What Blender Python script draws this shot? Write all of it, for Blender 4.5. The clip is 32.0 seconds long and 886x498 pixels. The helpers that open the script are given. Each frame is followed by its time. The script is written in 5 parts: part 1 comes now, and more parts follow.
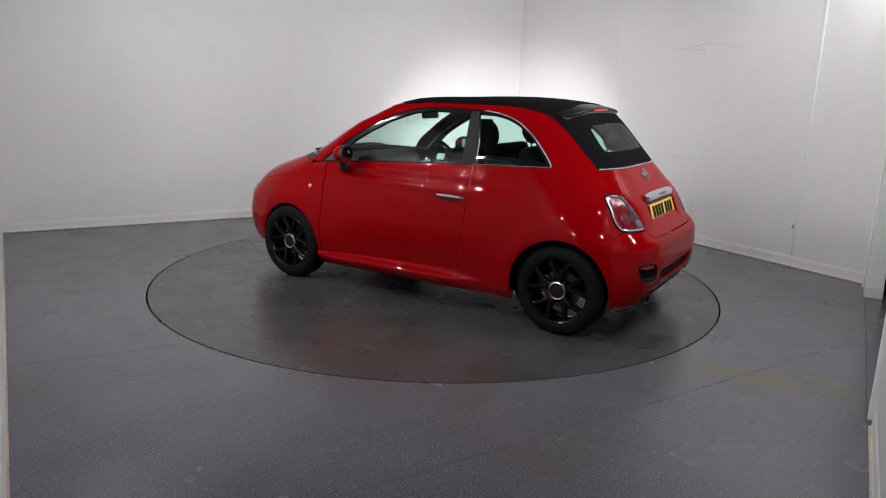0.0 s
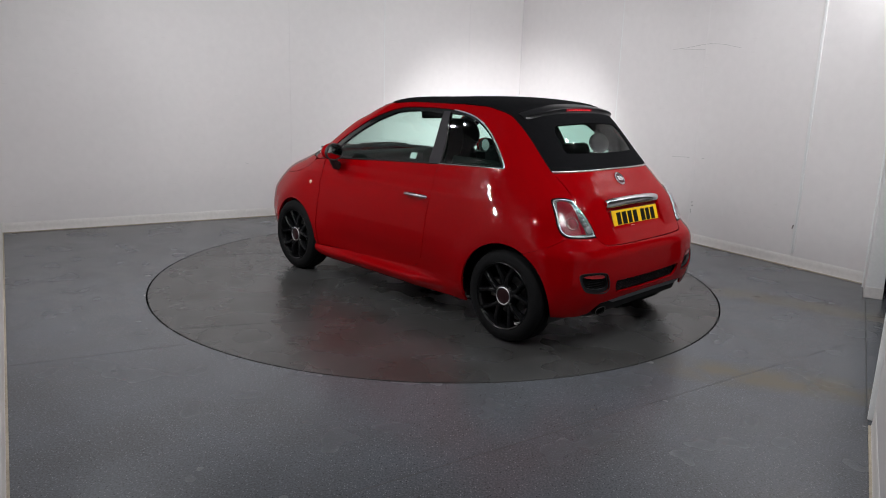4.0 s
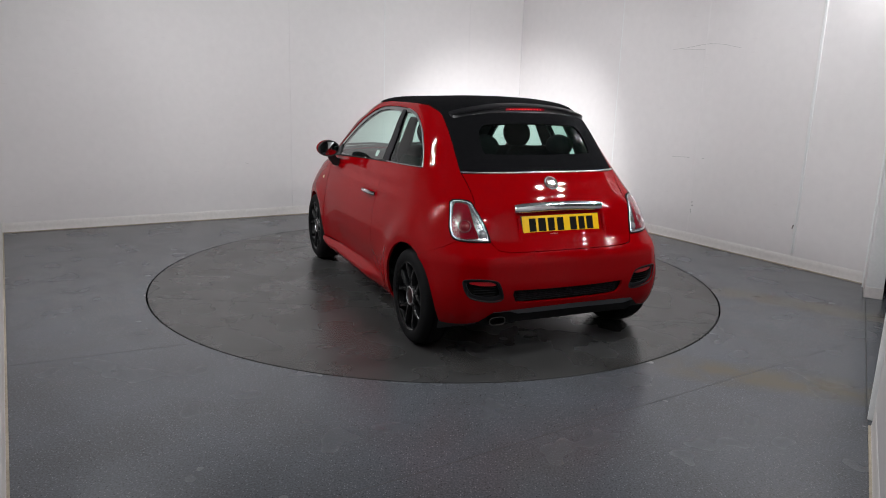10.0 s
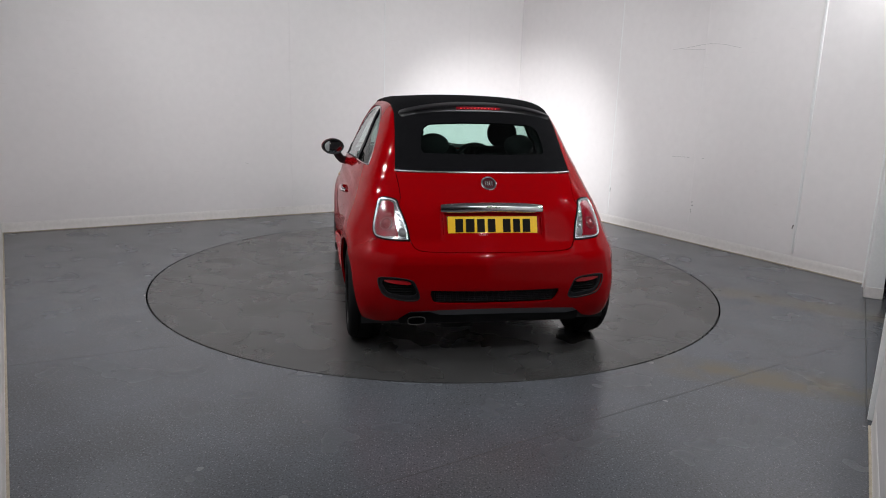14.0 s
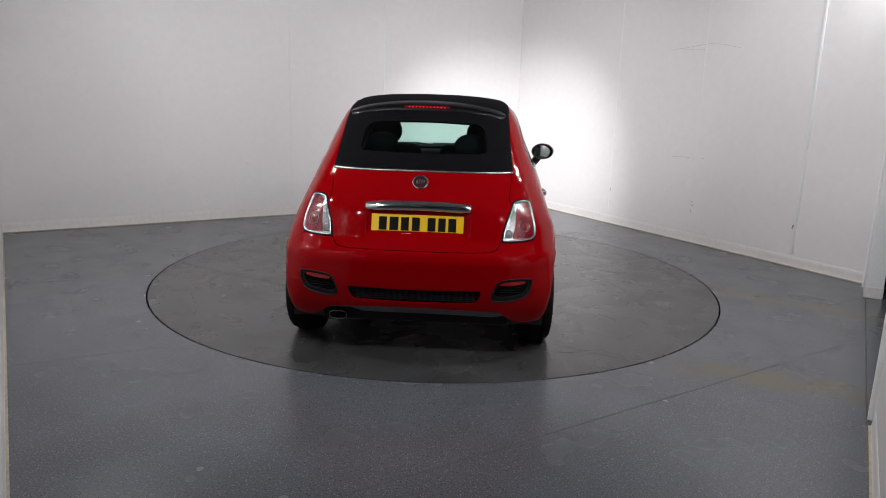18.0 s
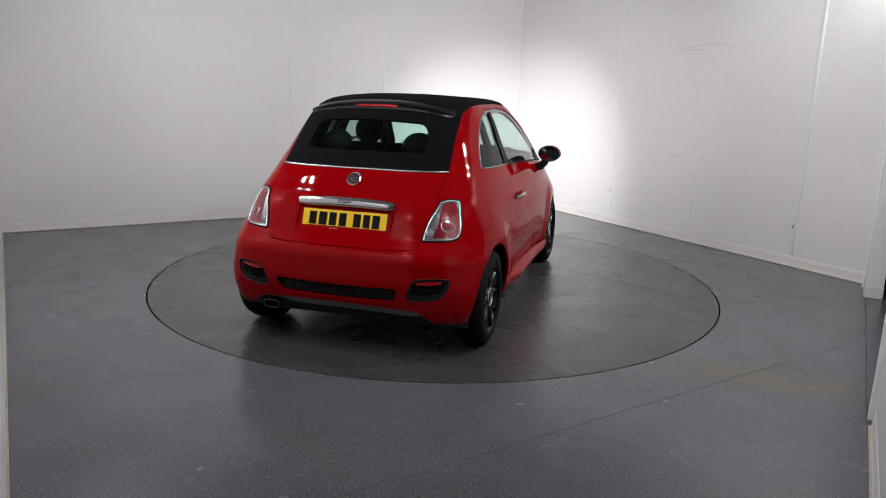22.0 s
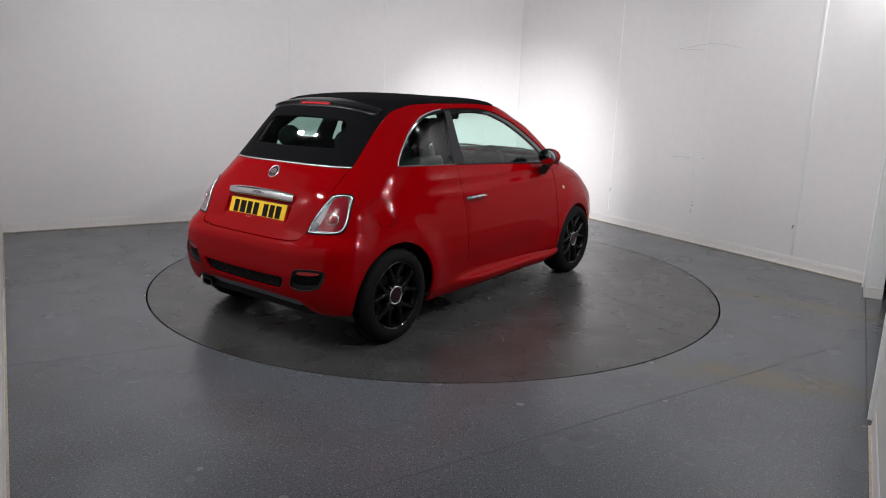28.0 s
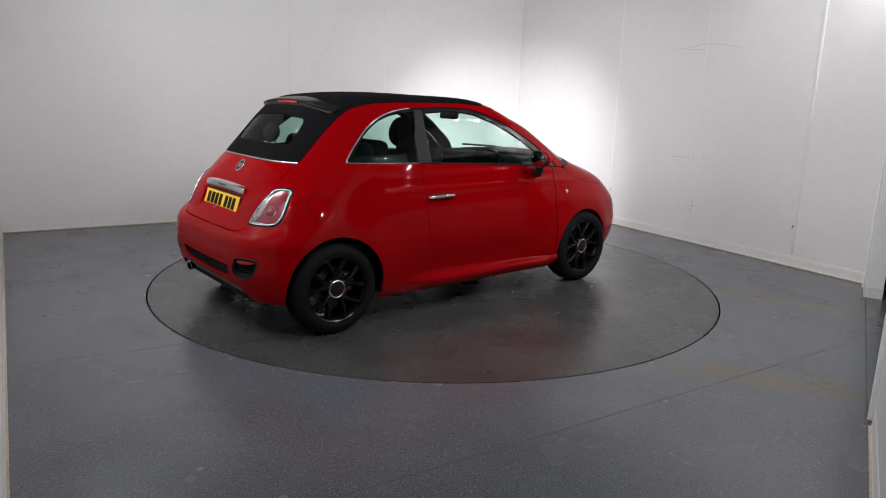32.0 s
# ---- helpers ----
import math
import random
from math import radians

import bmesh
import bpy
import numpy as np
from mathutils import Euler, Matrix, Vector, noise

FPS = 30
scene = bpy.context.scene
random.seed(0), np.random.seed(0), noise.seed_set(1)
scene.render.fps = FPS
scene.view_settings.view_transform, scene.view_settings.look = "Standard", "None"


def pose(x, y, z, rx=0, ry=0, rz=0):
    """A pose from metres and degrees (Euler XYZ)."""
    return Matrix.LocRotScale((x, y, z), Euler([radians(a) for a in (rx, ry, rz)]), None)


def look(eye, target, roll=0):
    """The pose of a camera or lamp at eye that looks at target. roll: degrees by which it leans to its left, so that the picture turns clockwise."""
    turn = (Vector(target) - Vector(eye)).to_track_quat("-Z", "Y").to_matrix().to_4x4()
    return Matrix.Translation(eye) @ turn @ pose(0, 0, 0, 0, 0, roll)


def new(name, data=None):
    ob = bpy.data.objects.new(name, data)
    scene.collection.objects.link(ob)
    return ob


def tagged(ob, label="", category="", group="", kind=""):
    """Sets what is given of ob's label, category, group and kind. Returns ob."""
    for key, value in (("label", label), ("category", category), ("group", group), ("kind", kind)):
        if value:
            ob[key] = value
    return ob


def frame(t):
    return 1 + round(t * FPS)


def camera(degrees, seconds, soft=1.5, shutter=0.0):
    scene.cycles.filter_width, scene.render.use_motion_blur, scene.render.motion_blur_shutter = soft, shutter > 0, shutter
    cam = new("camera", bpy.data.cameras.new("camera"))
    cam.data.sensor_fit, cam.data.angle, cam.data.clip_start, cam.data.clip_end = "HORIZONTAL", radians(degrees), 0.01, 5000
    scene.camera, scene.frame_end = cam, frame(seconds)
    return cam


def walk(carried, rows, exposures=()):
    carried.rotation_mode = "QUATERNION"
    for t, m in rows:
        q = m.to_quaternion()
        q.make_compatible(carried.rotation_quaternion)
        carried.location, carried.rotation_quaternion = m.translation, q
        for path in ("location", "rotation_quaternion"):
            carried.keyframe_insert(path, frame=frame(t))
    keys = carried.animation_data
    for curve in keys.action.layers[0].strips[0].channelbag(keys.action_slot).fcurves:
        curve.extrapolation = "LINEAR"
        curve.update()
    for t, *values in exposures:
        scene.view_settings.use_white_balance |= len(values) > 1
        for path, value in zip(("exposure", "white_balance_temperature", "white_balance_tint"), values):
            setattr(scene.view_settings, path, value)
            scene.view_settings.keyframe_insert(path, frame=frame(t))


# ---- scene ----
EYE = Vector((0.0, -5.683, 1.508))
_pitch, _yaw = radians(-12.783), radians(0.600)
AIM = Vector((math.sin(_yaw) * math.cos(_pitch), math.cos(_yaw) * math.cos(_pitch), math.sin(_pitch)))
cam = camera(64.66, 32.0, soft=1.0)
walk(cam, [(0.0, look(EYE, EYE + AIM, 1.6875)), (32.0, look(EYE, EYE + AIM, 1.6875))])

# ---- light ----
world = bpy.data.worlds.new("world")
world.use_nodes = True
world.node_tree.nodes["Background"].inputs["Color"].default_value = (0.5, 0.5, 0.52, 1)
world.node_tree.nodes["Background"].inputs["Strength"].default_value = 0.02
scene.world = world
scene.view_settings.exposure = 0.0

# plan of the room: a five-sided bay around the turntable
TABLE_R = 2.2355
CORNER = Vector((1.095, 4.236))
LEFT_END = Vector((-4.300, 1.126))
RIGHT_END = Vector((3.668, 0.019))
LEFT_NEAR = Vector((-1.165, -4.02))
DOOR_FAR = Vector((3.37, -0.45))
DOOR_NEAR = Vector((2.122, -2.592))
RIGHT_NEAR = Vector((1.275, -4.02))
CEIL = 3.1


def flood(name, at, to, w, h, watts, tint=(0.965, 0.985, 1.0)):
    data = bpy.data.lights.new(name, "AREA")
    data.shape, data.size, data.size_y, data.energy, data.color = "RECTANGLE", w, h, watts, tint
    ob = new(name, data)
    ob.matrix_world = look(at, to)
    return ob


HEADS = []  # place, aim, width, height, watts
for sd in (-1, 1):
    HEADS += [
        ((sd * 2.50, -0.60, 2.92), (sd * 0.5, 0.6, 0.7), 0.06, 0.045, 11.0),
        ((sd * 2.56, -0.45, 2.77), (sd * 0.5, 0.6, 0.7), 0.06, 0.045, 11.0),
        ((sd * 2.05, -1.85, 2.82), (sd * 0.3, 0.3, 0.6), 0.06, 0.045, 10.5),
        ((sd * 2.10, -1.70, 2.66), (sd * 0.3, 0.3, 0.6), 0.06, 0.045, 10.5),
        ((sd * 1.20, -3.45, 2.72), (sd * 0.6, -0.3, 0.4), 0.06, 0.04, 20 + 4 * sd),
        ((sd * 2.56, -1.62, 2.36), (sd * -2.4, 1.8, 0.5), 0.06, 0.03, 6.5),
        ((sd * 2.56, -1.62, 2.20), (sd * -2.4, 1.8, 0.5), 0.06, 0.03, 6.5),
    ]
# three unseen lamps added to lift the walls, then two by the viewpoint
HEADS += [((3.24, -0.20, 2.96), (3.60, 0.25, 2.4), 0.10, 0.05, 8.0), ((-2.42, -1.50, 2.36), (-4.2, 1.3, 0.6), 0.06, 0.05, 5.5), ((2.30, -1.80, 2.36), (3.5, 0.6, 0.4), 0.06, 0.05, 2.5), ((1.33, -4.14, 1.90), (-1.6, 1.2, 0.7), 0.06, 0.06, 3.0), ((-1.06, -4.14, 1.90), (1.9, 1.2, 0.6), 0.06, 0.06, 3.0)]
for at, to, w, h, watts in HEADS:
    flood("flood_light", at, to, w, h, watts)
for x, watts, cone, aim_x, aim_z in ((-0.12, 870, 50, 1.02, 0.12), (0.08, 145, 88, 1.10, 0.50)):  # a narrow and a wide unseen spot, added to make the far corner glow
    spot = bpy.data.lights.new("corner_fill_spot", "SPOT")
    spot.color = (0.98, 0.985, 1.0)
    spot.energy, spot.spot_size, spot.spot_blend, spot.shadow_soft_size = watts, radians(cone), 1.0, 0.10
    spot_ob = new("corner_fill_spot", spot)
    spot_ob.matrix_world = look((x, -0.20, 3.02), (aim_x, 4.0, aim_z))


# ---- materials ----
def shader(name, color, rough=0.5, metal=0.0, coat=0.0, spec=0.5, grain=0.0, grain_scale=60.0, bump=0.0, bump_scale=200.0, ior=1.5, wear=0.0):
    """A principled material with colour variation at two scales and a fine bump."""
    m = bpy.data.materials.new(name)
    m.use_nodes = True
    n, l = m.node_tree.nodes, m.node_tree.links
    b = n["Principled BSDF"]
    b.inputs["Base Color"].default_value = (*color, 1)
    b.inputs["Roughness"].default_value = rough
    b.inputs["Metallic"].default_value = metal
    b.inputs["Coat Weight"].default_value = coat
    b.inputs["Coat Roughness"].default_value = 0.02
    b.inputs["Coat IOR"].default_value = 1.31
    b.inputs["Specular IOR Level"].default_value = spec
    b.inputs["IOR"].default_value = ior
    co = n.new("ShaderNodeTexCoord")
    if grain:
        fine, broad = n.new("ShaderNodeTexNoise"), n.new("ShaderNodeTexNoise")
        fine.inputs["Scale"].default_value, broad.inputs["Scale"].default_value = grain_scale, grain_scale / 25
        fine.inputs["Detail"].default_value = 4
        add = n.new("ShaderNodeMath")
        add.operation = "ADD"
        ramp = n.new("ShaderNodeMapRange")
        ramp.inputs["From Min"].default_value, ramp.inputs["From Max"].default_value = 0.6, 1.4
        ramp.inputs["To Min"].default_value, ramp.inputs["To Max"].default_value = 1 - grain, 1 + grain
        mul = n.new("ShaderNodeMix")
        mul.data_type, mul.blend_type = "RGBA", "MULTIPLY"
        mul.inputs["Factor"].default_value = 1
        mul.inputs["A"].default_value = (*color, 1)
        for t in (fine, broad):
            l.new(co.outputs["Object"], t.inputs["Vector"])
        l.new(fine.outputs["Fac"], add.inputs[0])
        l.new(broad.outputs["Fac"], add.inputs[1])
        l.new(add.outputs[0], ramp.inputs["Value"])
        l.new(ramp.outputs[0], mul.inputs["B"])
        l.new(mul.outputs["Result"], b.inputs["Base Color"])
        if wear:
            rr = n.new("ShaderNodeMapRange")
            rr.inputs["From Min"].default_value, rr.inputs["From Max"].default_value = 0.35, 0.65
            rr.inputs["To Min"].default_value, rr.inputs["To Max"].default_value = max(rough - wear, 0.02), rough + wear
            l.new(broad.outputs["Fac"], rr.inputs["Value"])
            l.new(rr.outputs[0], b.inputs["Roughness"])
    if bump:
        t, bn = n.new("ShaderNodeTexNoise"), n.new("ShaderNodeBump")
        t.inputs["Scale"].default_value = bump_scale
        bn.inputs["Strength"].default_value = bump
        bn.inputs["Distance"].default_value = 0.002
        l.new(co.outputs["Object"], t.inputs["Vector"])
        l.new(t.outputs["Fac"], bn.inputs["Height"])
        l.new(bn.outputs[0], b.inputs["Normal"])
    return m


def glow(name, color, strength):
    m = shader(name, color, 0.4)
    b = m.node_tree.nodes["Principled BSDF"]
    b.inputs["Emission Color"].default_value = (*color, 1)
    b.inputs["Emission Strength"].default_value = strength
    return m


def pane_glass(name, tint, gloss=1.0):
    """Thin glass: tinted see-through with a Fresnel gloss."""
    m = bpy.data.materials.new(name)
    m.use_nodes = True
    n, l = m.node_tree.nodes, m.node_tree.links
    n.clear()
    out, mix, see, gl, fr = (n.new("ShaderNode" + k) for k in ("OutputMaterial", "MixShader", "BsdfTransparent", "BsdfGlossy", "LayerWeight"))
    see.inputs["Color"].default_value = (*tint, 1)
    gl.inputs["Roughness"].default_value = 0.015
    gl.inputs["Color"].default_value = (gloss, gloss, gloss, 1)
    fr.inputs["Blend"].default_value = 0.5
    pw, mr = n.new("ShaderNodeMath"), n.new("ShaderNodeMapRange")
    pw.operation = "POWER"
    pw.inputs[1].default_value = 4.0
    mr.inputs["To Min"].default_value, mr.inputs["To Max"].default_value = 0.055, 0.85
    l.new(fr.outputs["Facing"], pw.inputs[0])
    l.new(pw.outputs[0], mr.inputs["Value"])
    l.new(mr.outputs[0], mix.inputs[0])
    l.new(see.outputs[0], mix.inputs[1])
    l.new(gl.outputs[0], mix.inputs[2])
    l.new(mix.outputs[0], out.inputs["Surface"])
    return m


def wall_paint():
    """Off-white gloss-painted panel with faint streaks and scuffs, and grime near its foot."""
    m = shader("white_wall_panel", (0.785, 0.755, 0.755), 0.38, grain=0.03, grain_scale=14, bump=0.05, bump_scale=9, wear=0.06)
    n, l = m.node_tree.nodes, m.node_tree.links
    b = n["Principled BSDF"]
    old = b.inputs["Base Color"].links[0].from_socket
    co = n.new("ShaderNodeNewGeometry")
    mp = n.new("ShaderNodeMapping")
    mp.inputs["Scale"].default_value = (9, 9, 55)
    t = n.new("ShaderNodeTexNoise")
    t.inputs["Scale"].default_value, t.inputs["Detail"].default_value = 1.0, 8
    r = n.new("ShaderNodeMapRange")
    r.inputs["From Min"].default_value, r.inputs["From Max"].default_value = 0.66, 0.80
    r.inputs["To Min"].default_value, r.inputs["To Max"].default_value = 0.0, 0.16
    mix = n.new("ShaderNodeMix")
    mix.data_type = "RGBA"
    mix.inputs["B"].default_value = (0.45, 0.42, 0.38, 1)
    l.new(co.outputs["Position"], mp.inputs["Vector"])
    l.new(mp.outputs[0], t.inputs["Vector"])
    l.new(t.outputs["Fac"], r.inputs["Value"])
    l.new(r.outputs[0], mix.inputs["Factor"])
    l.new(old, mix.inputs["A"])
    l.new(mix.outputs["Result"], b.inputs["Base Color"])
    return m


def speckled_vinyl(name, base, stains=(), flecks=1.0, gloss=(0.20, 0.29), smudge=0.10, sheen=0.55):
    """Grey safety vinyl: pale and dark flecks, a soft sheen, traffic wear and tan tyre stains."""
    m = bpy.data.materials.new(name)
    m.use_nodes = True
    n, l = m.node_tree.nodes, m.node_tree.links
    b = n["Principled BSDF"]
    co = n.new("ShaderNodeTexCoord")

    def tex(scale, detail=2.0):
        t = n.new("ShaderNodeTexNoise")
        t.inputs["Scale"].default_value, t.inputs["Detail"].default_value = scale, detail
        l.new(co.outputs["Object"], t.inputs["Vector"])
        return t.outputs["Fac"]

    def ranged(s, a, c, lo, hi):
        r = n.new("ShaderNodeMapRange")
        for k, v in zip(("From Min", "From Max", "To Min", "To Max"), (a, c, lo, hi)):
            r.inputs[k].default_value = v
        l.new(s, r.inputs["Value"])
        return r.outputs[0]

    def mixed(fac, a, c):
        x = n.new("ShaderNodeMix")
        x.data_type = "RGBA"
        l.new(fac, x.inputs["Factor"])
        for k, v in (("A", a), ("B", c)):
            if isinstance(v, tuple):
                x.inputs[k].default_value = (*v, 1)
            else:
                l.new(v, x.inputs[k])
        return x.outputs["Result"]

    def cells(scale, below):
        v = n.new("ShaderNodeTexVoronoi")
        v.inputs["Scale"].default_value = scale
        l.new(co.outputs["Object"], v.inputs["Vector"])
        return ranged(v.outputs["Distance"], below, below * 0.6, 0.0, 1.0), v.outputs["Color"]

    col = mixed(ranged(tex(2.2, 2), 0.35, 0.68, 0, 1), tuple(k * (1 - smudge) * f for k, f in zip(base, (1.04, 1.0, 0.95))), tuple(k * (1 + smudge * 1.2) for k in base))
    col = mixed(ranged(tex(68, 2), 0.35, 0.70, 0, 0.06 + 0.30 * flecks), col, tuple(k * 0.62 for k in base))
    col = mixed(ranged(tex(120, 2), 0.40, 0.66, 0, 0.50 * flecks), col, tuple(k * 1.9 for k in base))
    for scale, size, least, tone, share in ((98, 0.30, 0.50, (0.24, 0.25, 0.27), 0.75), (80, 0.30, 0.58, tuple(k * 0.28 for k in base), 0.75)):
        dots, ids = cells(scale, size)  # pale and dark grains
        sep = n.new("ShaderNodeSeparateColor")
        l.new(ids, sep.inputs[0])
        keep = n.new("ShaderNodeMath")
        keep.operation = "MULTIPLY"
        l.new(dots, keep.inputs[0])
        l.new(ranged(sep.outputs[0], least, least + 0.2, 0, share * flecks), keep.inputs[1])
        col = mixed(keep.outputs[0], col, tone)
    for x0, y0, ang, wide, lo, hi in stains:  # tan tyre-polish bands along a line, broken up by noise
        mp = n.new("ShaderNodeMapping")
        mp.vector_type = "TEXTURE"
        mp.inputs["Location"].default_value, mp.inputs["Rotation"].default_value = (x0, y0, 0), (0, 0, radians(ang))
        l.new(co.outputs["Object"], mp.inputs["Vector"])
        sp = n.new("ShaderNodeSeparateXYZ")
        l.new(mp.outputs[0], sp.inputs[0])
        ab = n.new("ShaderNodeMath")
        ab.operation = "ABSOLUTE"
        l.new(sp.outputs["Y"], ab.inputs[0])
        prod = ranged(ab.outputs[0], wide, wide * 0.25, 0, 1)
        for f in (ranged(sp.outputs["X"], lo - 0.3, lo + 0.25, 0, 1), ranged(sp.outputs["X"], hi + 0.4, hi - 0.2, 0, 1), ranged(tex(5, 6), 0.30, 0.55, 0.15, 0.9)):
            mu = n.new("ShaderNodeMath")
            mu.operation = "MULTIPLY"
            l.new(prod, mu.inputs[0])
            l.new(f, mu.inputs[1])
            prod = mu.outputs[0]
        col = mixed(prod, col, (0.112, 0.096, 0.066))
    l.new(col, b.inputs["Base Color"])
    l.new(ranged(tex(3.0, 2), 0.3, 0.7, *gloss), b.inputs["Roughness"])
    b.inputs["Specular IOR Level"].default_value = sheen
    return m


M_WALL = wall_paint()
M_SKIRT = shader("coved_skirting", (0.735, 0.705, 0.685), 0.55, grain=0.10, grain_scale=30, bump=0.1, bump_scale=60)
M_GRIME = shader("beige_grime_seal", (0.36, 0.31, 0.24), 0.7, grain=0.35, grain_scale=25)
M_CEIL = shader("dark_grey_ceiling", (0.10, 0.10, 0.102), 0.8, grain=0.03, grain_scale=20)
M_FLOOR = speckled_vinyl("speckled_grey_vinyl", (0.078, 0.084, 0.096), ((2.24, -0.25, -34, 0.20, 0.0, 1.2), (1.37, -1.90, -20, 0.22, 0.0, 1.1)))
M_BACK = shader("grey_back_wall", (0.20, 0.20, 0.205), 0.7, grain=0.08, grain_scale=20)
M_DISC = speckled_vinyl("worn_grey_vinyl", (0.049, 0.049, 0.0495), flecks=0.08, gloss=(0.24, 0.31), smudge=0.2, sheen=0.58)
M_SEAM = shader("dark_floor_seam", (0.048, 0.048, 0.05), 0.6, grain=0.2)
M_GAP = shader("black_pit", (0.005, 0.005, 0.005), 0.9, spec=0.08)
M_PAINT = shader("red_car_paint", (0.236, 0.0003, 0.0018), 0.6, coat=0.62, spec=0.0, grain=0.04, grain_scale=1500, bump=0.012, bump_scale=350)
M_FABRIC = shader("black_roof_fabric", (0.0042, 0.0042, 0.005), 0.9, spec=0.06, grain=0.25, grain_scale=700, bump=0.5, bump_scale=1400)
M_GLOSSBLK = shader("gloss_black_plastic", (0.004, 0.004, 0.005), 0.10, coat=1.0, grain=0.05)
M_PLASTIC = shader("grained_black_plastic", (0.016, 0.016, 0.017), 0.55, grain=0.15, grain_scale=400, bump=0.25, bump_scale=900)
M_GREY = shader("dark_grey_plastic", (0.045, 0.047, 0.05), 0.5, grain=0.12, grain_scale=300, bump=0.2, bump_scale=800)
M_PILLAR = shader("satin_grey_pillar", (0.020, 0.018, 0.021), 0.6, spec=0.15, grain=0.08, grain_scale=200)
M_CHROME = shader("chrome", (0.72, 0.72, 0.74), 0.10, metal=1.0, grain=0.03)
M_SATIN = shader("satin_chrome", (0.60, 0.60, 0.61), 0.26, metal=1.0, grain=0.05, grain_scale=120)
M_REPEAT = shader("cream_repeater_lens", (0.62, 0.50, 0.34), 0.25, coat=0.6, grain=0.2, grain_scale=300)
M_RUBBER = shader("tyre_rubber", (0.0045, 0.0045, 0.005), 0.8, spec=0.15, grain=0.25, grain_scale=120, bump=0.3, bump_scale=300)
M_RIM = shader("gloss_black_alloy", (0.0035, 0.0035, 0.004), 0.20, spec=0.18, coat=0.12, grain=0.08)
M_DISCBRK = shader("brushed_steel", (0.15, 0.145, 0.14), 0.4, metal=1.0, grain=0.2, grain_scale=60)
M_CAP = shader("dark_red_cap", (0.016, 0.003, 0.004), 0.4, coat=0.1, spec=0.25, grain=0.2)
M_GLASS = pane_glass("tinted_car_glass", (0.80, 0.95, 0.90))
M_SMOKE = pane_glass("smoked_rear_glass", (0.60, 0.78, 0.72), 0.45)
M_LENS = pane_glass("clear_lens", (0.93, 0.93, 0.94))
M_REDLENS = shader("red_lamp_lens", (0.24, 0.006, 0.016), 0.15, coat=1.0, spec=0.5, grain=0.5, grain_scale=90, bump=0.3, bump_scale=150)
M_REFLECT = shader("red_reflector", (0.34, 0.006, 0.010), 0.3, coat=0.3, grain=0.2, grain_scale=300)
M_VENT = shader("charcoal_plastic", (0.013, 0.013, 0.015), 0.5, spec=0.2, grain=0.12, grain_scale=300)
M_EDGE = shader("dull_chrome", (0.34, 0.34, 0.35), 0.38, metal=1.0, grain=0.05, grain_scale=120)
M_VALANCE = shader("grey_valance", (0.085, 0.09, 0.10), 0.42, grain=0.12, grain_scale=300)
M_SPOILER = shader("satin_black_spoiler", (0.008, 0.008, 0.009), 0.30, spec=0.35, coat=0.12, grain=0.1, grain_scale=300)
M_MESH = shader("black_mesh", (0.006, 0.006, 0.0065), 0.7, spec=0.2, grain=0.2, grain_scale=300)
M_SILVER = shader("silver_reflector", (0.62, 0.60, 0.60), 0.22, metal=0.9, grain=0.12, grain_scale=90)
M_CLEARREV = shader("frosted_reverse_lens", (0.24, 0.24, 0.25), 0.2, coat=1.0, metal=0.3, grain=0.2, grain_scale=200)
M_PLATE = shader("yellow_number_plate", (0.84, 0.50, 0.001), 0.35, coat=1.0, grain=0.04)
M_INK = shader("plate_black", (0.006, 0.005, 0.004), 0.6, spec=0.1, grain=0.1)
M_SEAT = shader("black_seat_cloth", (0.0035, 0.0035, 0.004), 0.85, spec=0.15, grain=0.2, grain_scale=300, bump=0.3, bump_scale=600)
M_TRIM = shader("dark_interior_trim", (0.004, 0.0045, 0.0045), 0.7, spec=0.12, grain=0.15, grain_scale=200)
M_STOP = glow("lit_red_lamp", (1.0, 0.02, 0.02), 0.8)
M_STEEL = shader("white_steel", (0.82, 0.82, 0.82), 0.4, grain=0.05)
M_LEAF = shader("grey_leaf_paint", (0.50, 0.50, 0.505), 0.5, grain=0.06, grain_scale=25)
M_ENAMEL = shader("badge_enamel", (0.045, 0.006, 0.010), 0.35, coat=0.15, spec=0.2, grain=0.1)
M_MIRROR = shader("mirror_glass", (0.55, 0.60, 0.60), 0.02, metal=1.0)
M_PAPER = shader("pale_sticker", (0.55, 0.62, 0.60), 0.6)


M_PAINT.node_tree.nodes["Principled BSDF"].inputs["Coat Roughness"].default_value = 0.03
M_GLOSSBLK.node_tree.nodes["Principled BSDF"].inputs["Coat IOR"].default_value = 1.5


# ---- building blocks ----
def put(bm, name, mat, parent=None, label="", smooth=None):
    """Link a bmesh as one mesh object; smooth: degrees below which edges shade smooth."""
    me = bpy.data.meshes.new(name)
    bmesh.ops.recalc_face_normals(bm, faces=bm.faces)
    if smooth is not None:
        for f in bm.faces:
            f.smooth = True
        for e in bm.edges:
            if len(e.link_faces) == 2 and e.calc_face_angle(0) > radians(smooth):
                e.smooth = False
    bm.to_mesh(me)
    bm.free()
    me.materials.append(mat)
    ob = new(name, me)
    if parent is not None:
        ob.parent = parent
    if label:
        tagged(ob, label)
    return ob


def part(name, bm, material, parent, label="", smooth=35):
    return put(bm, name, material, parent, label, smooth)


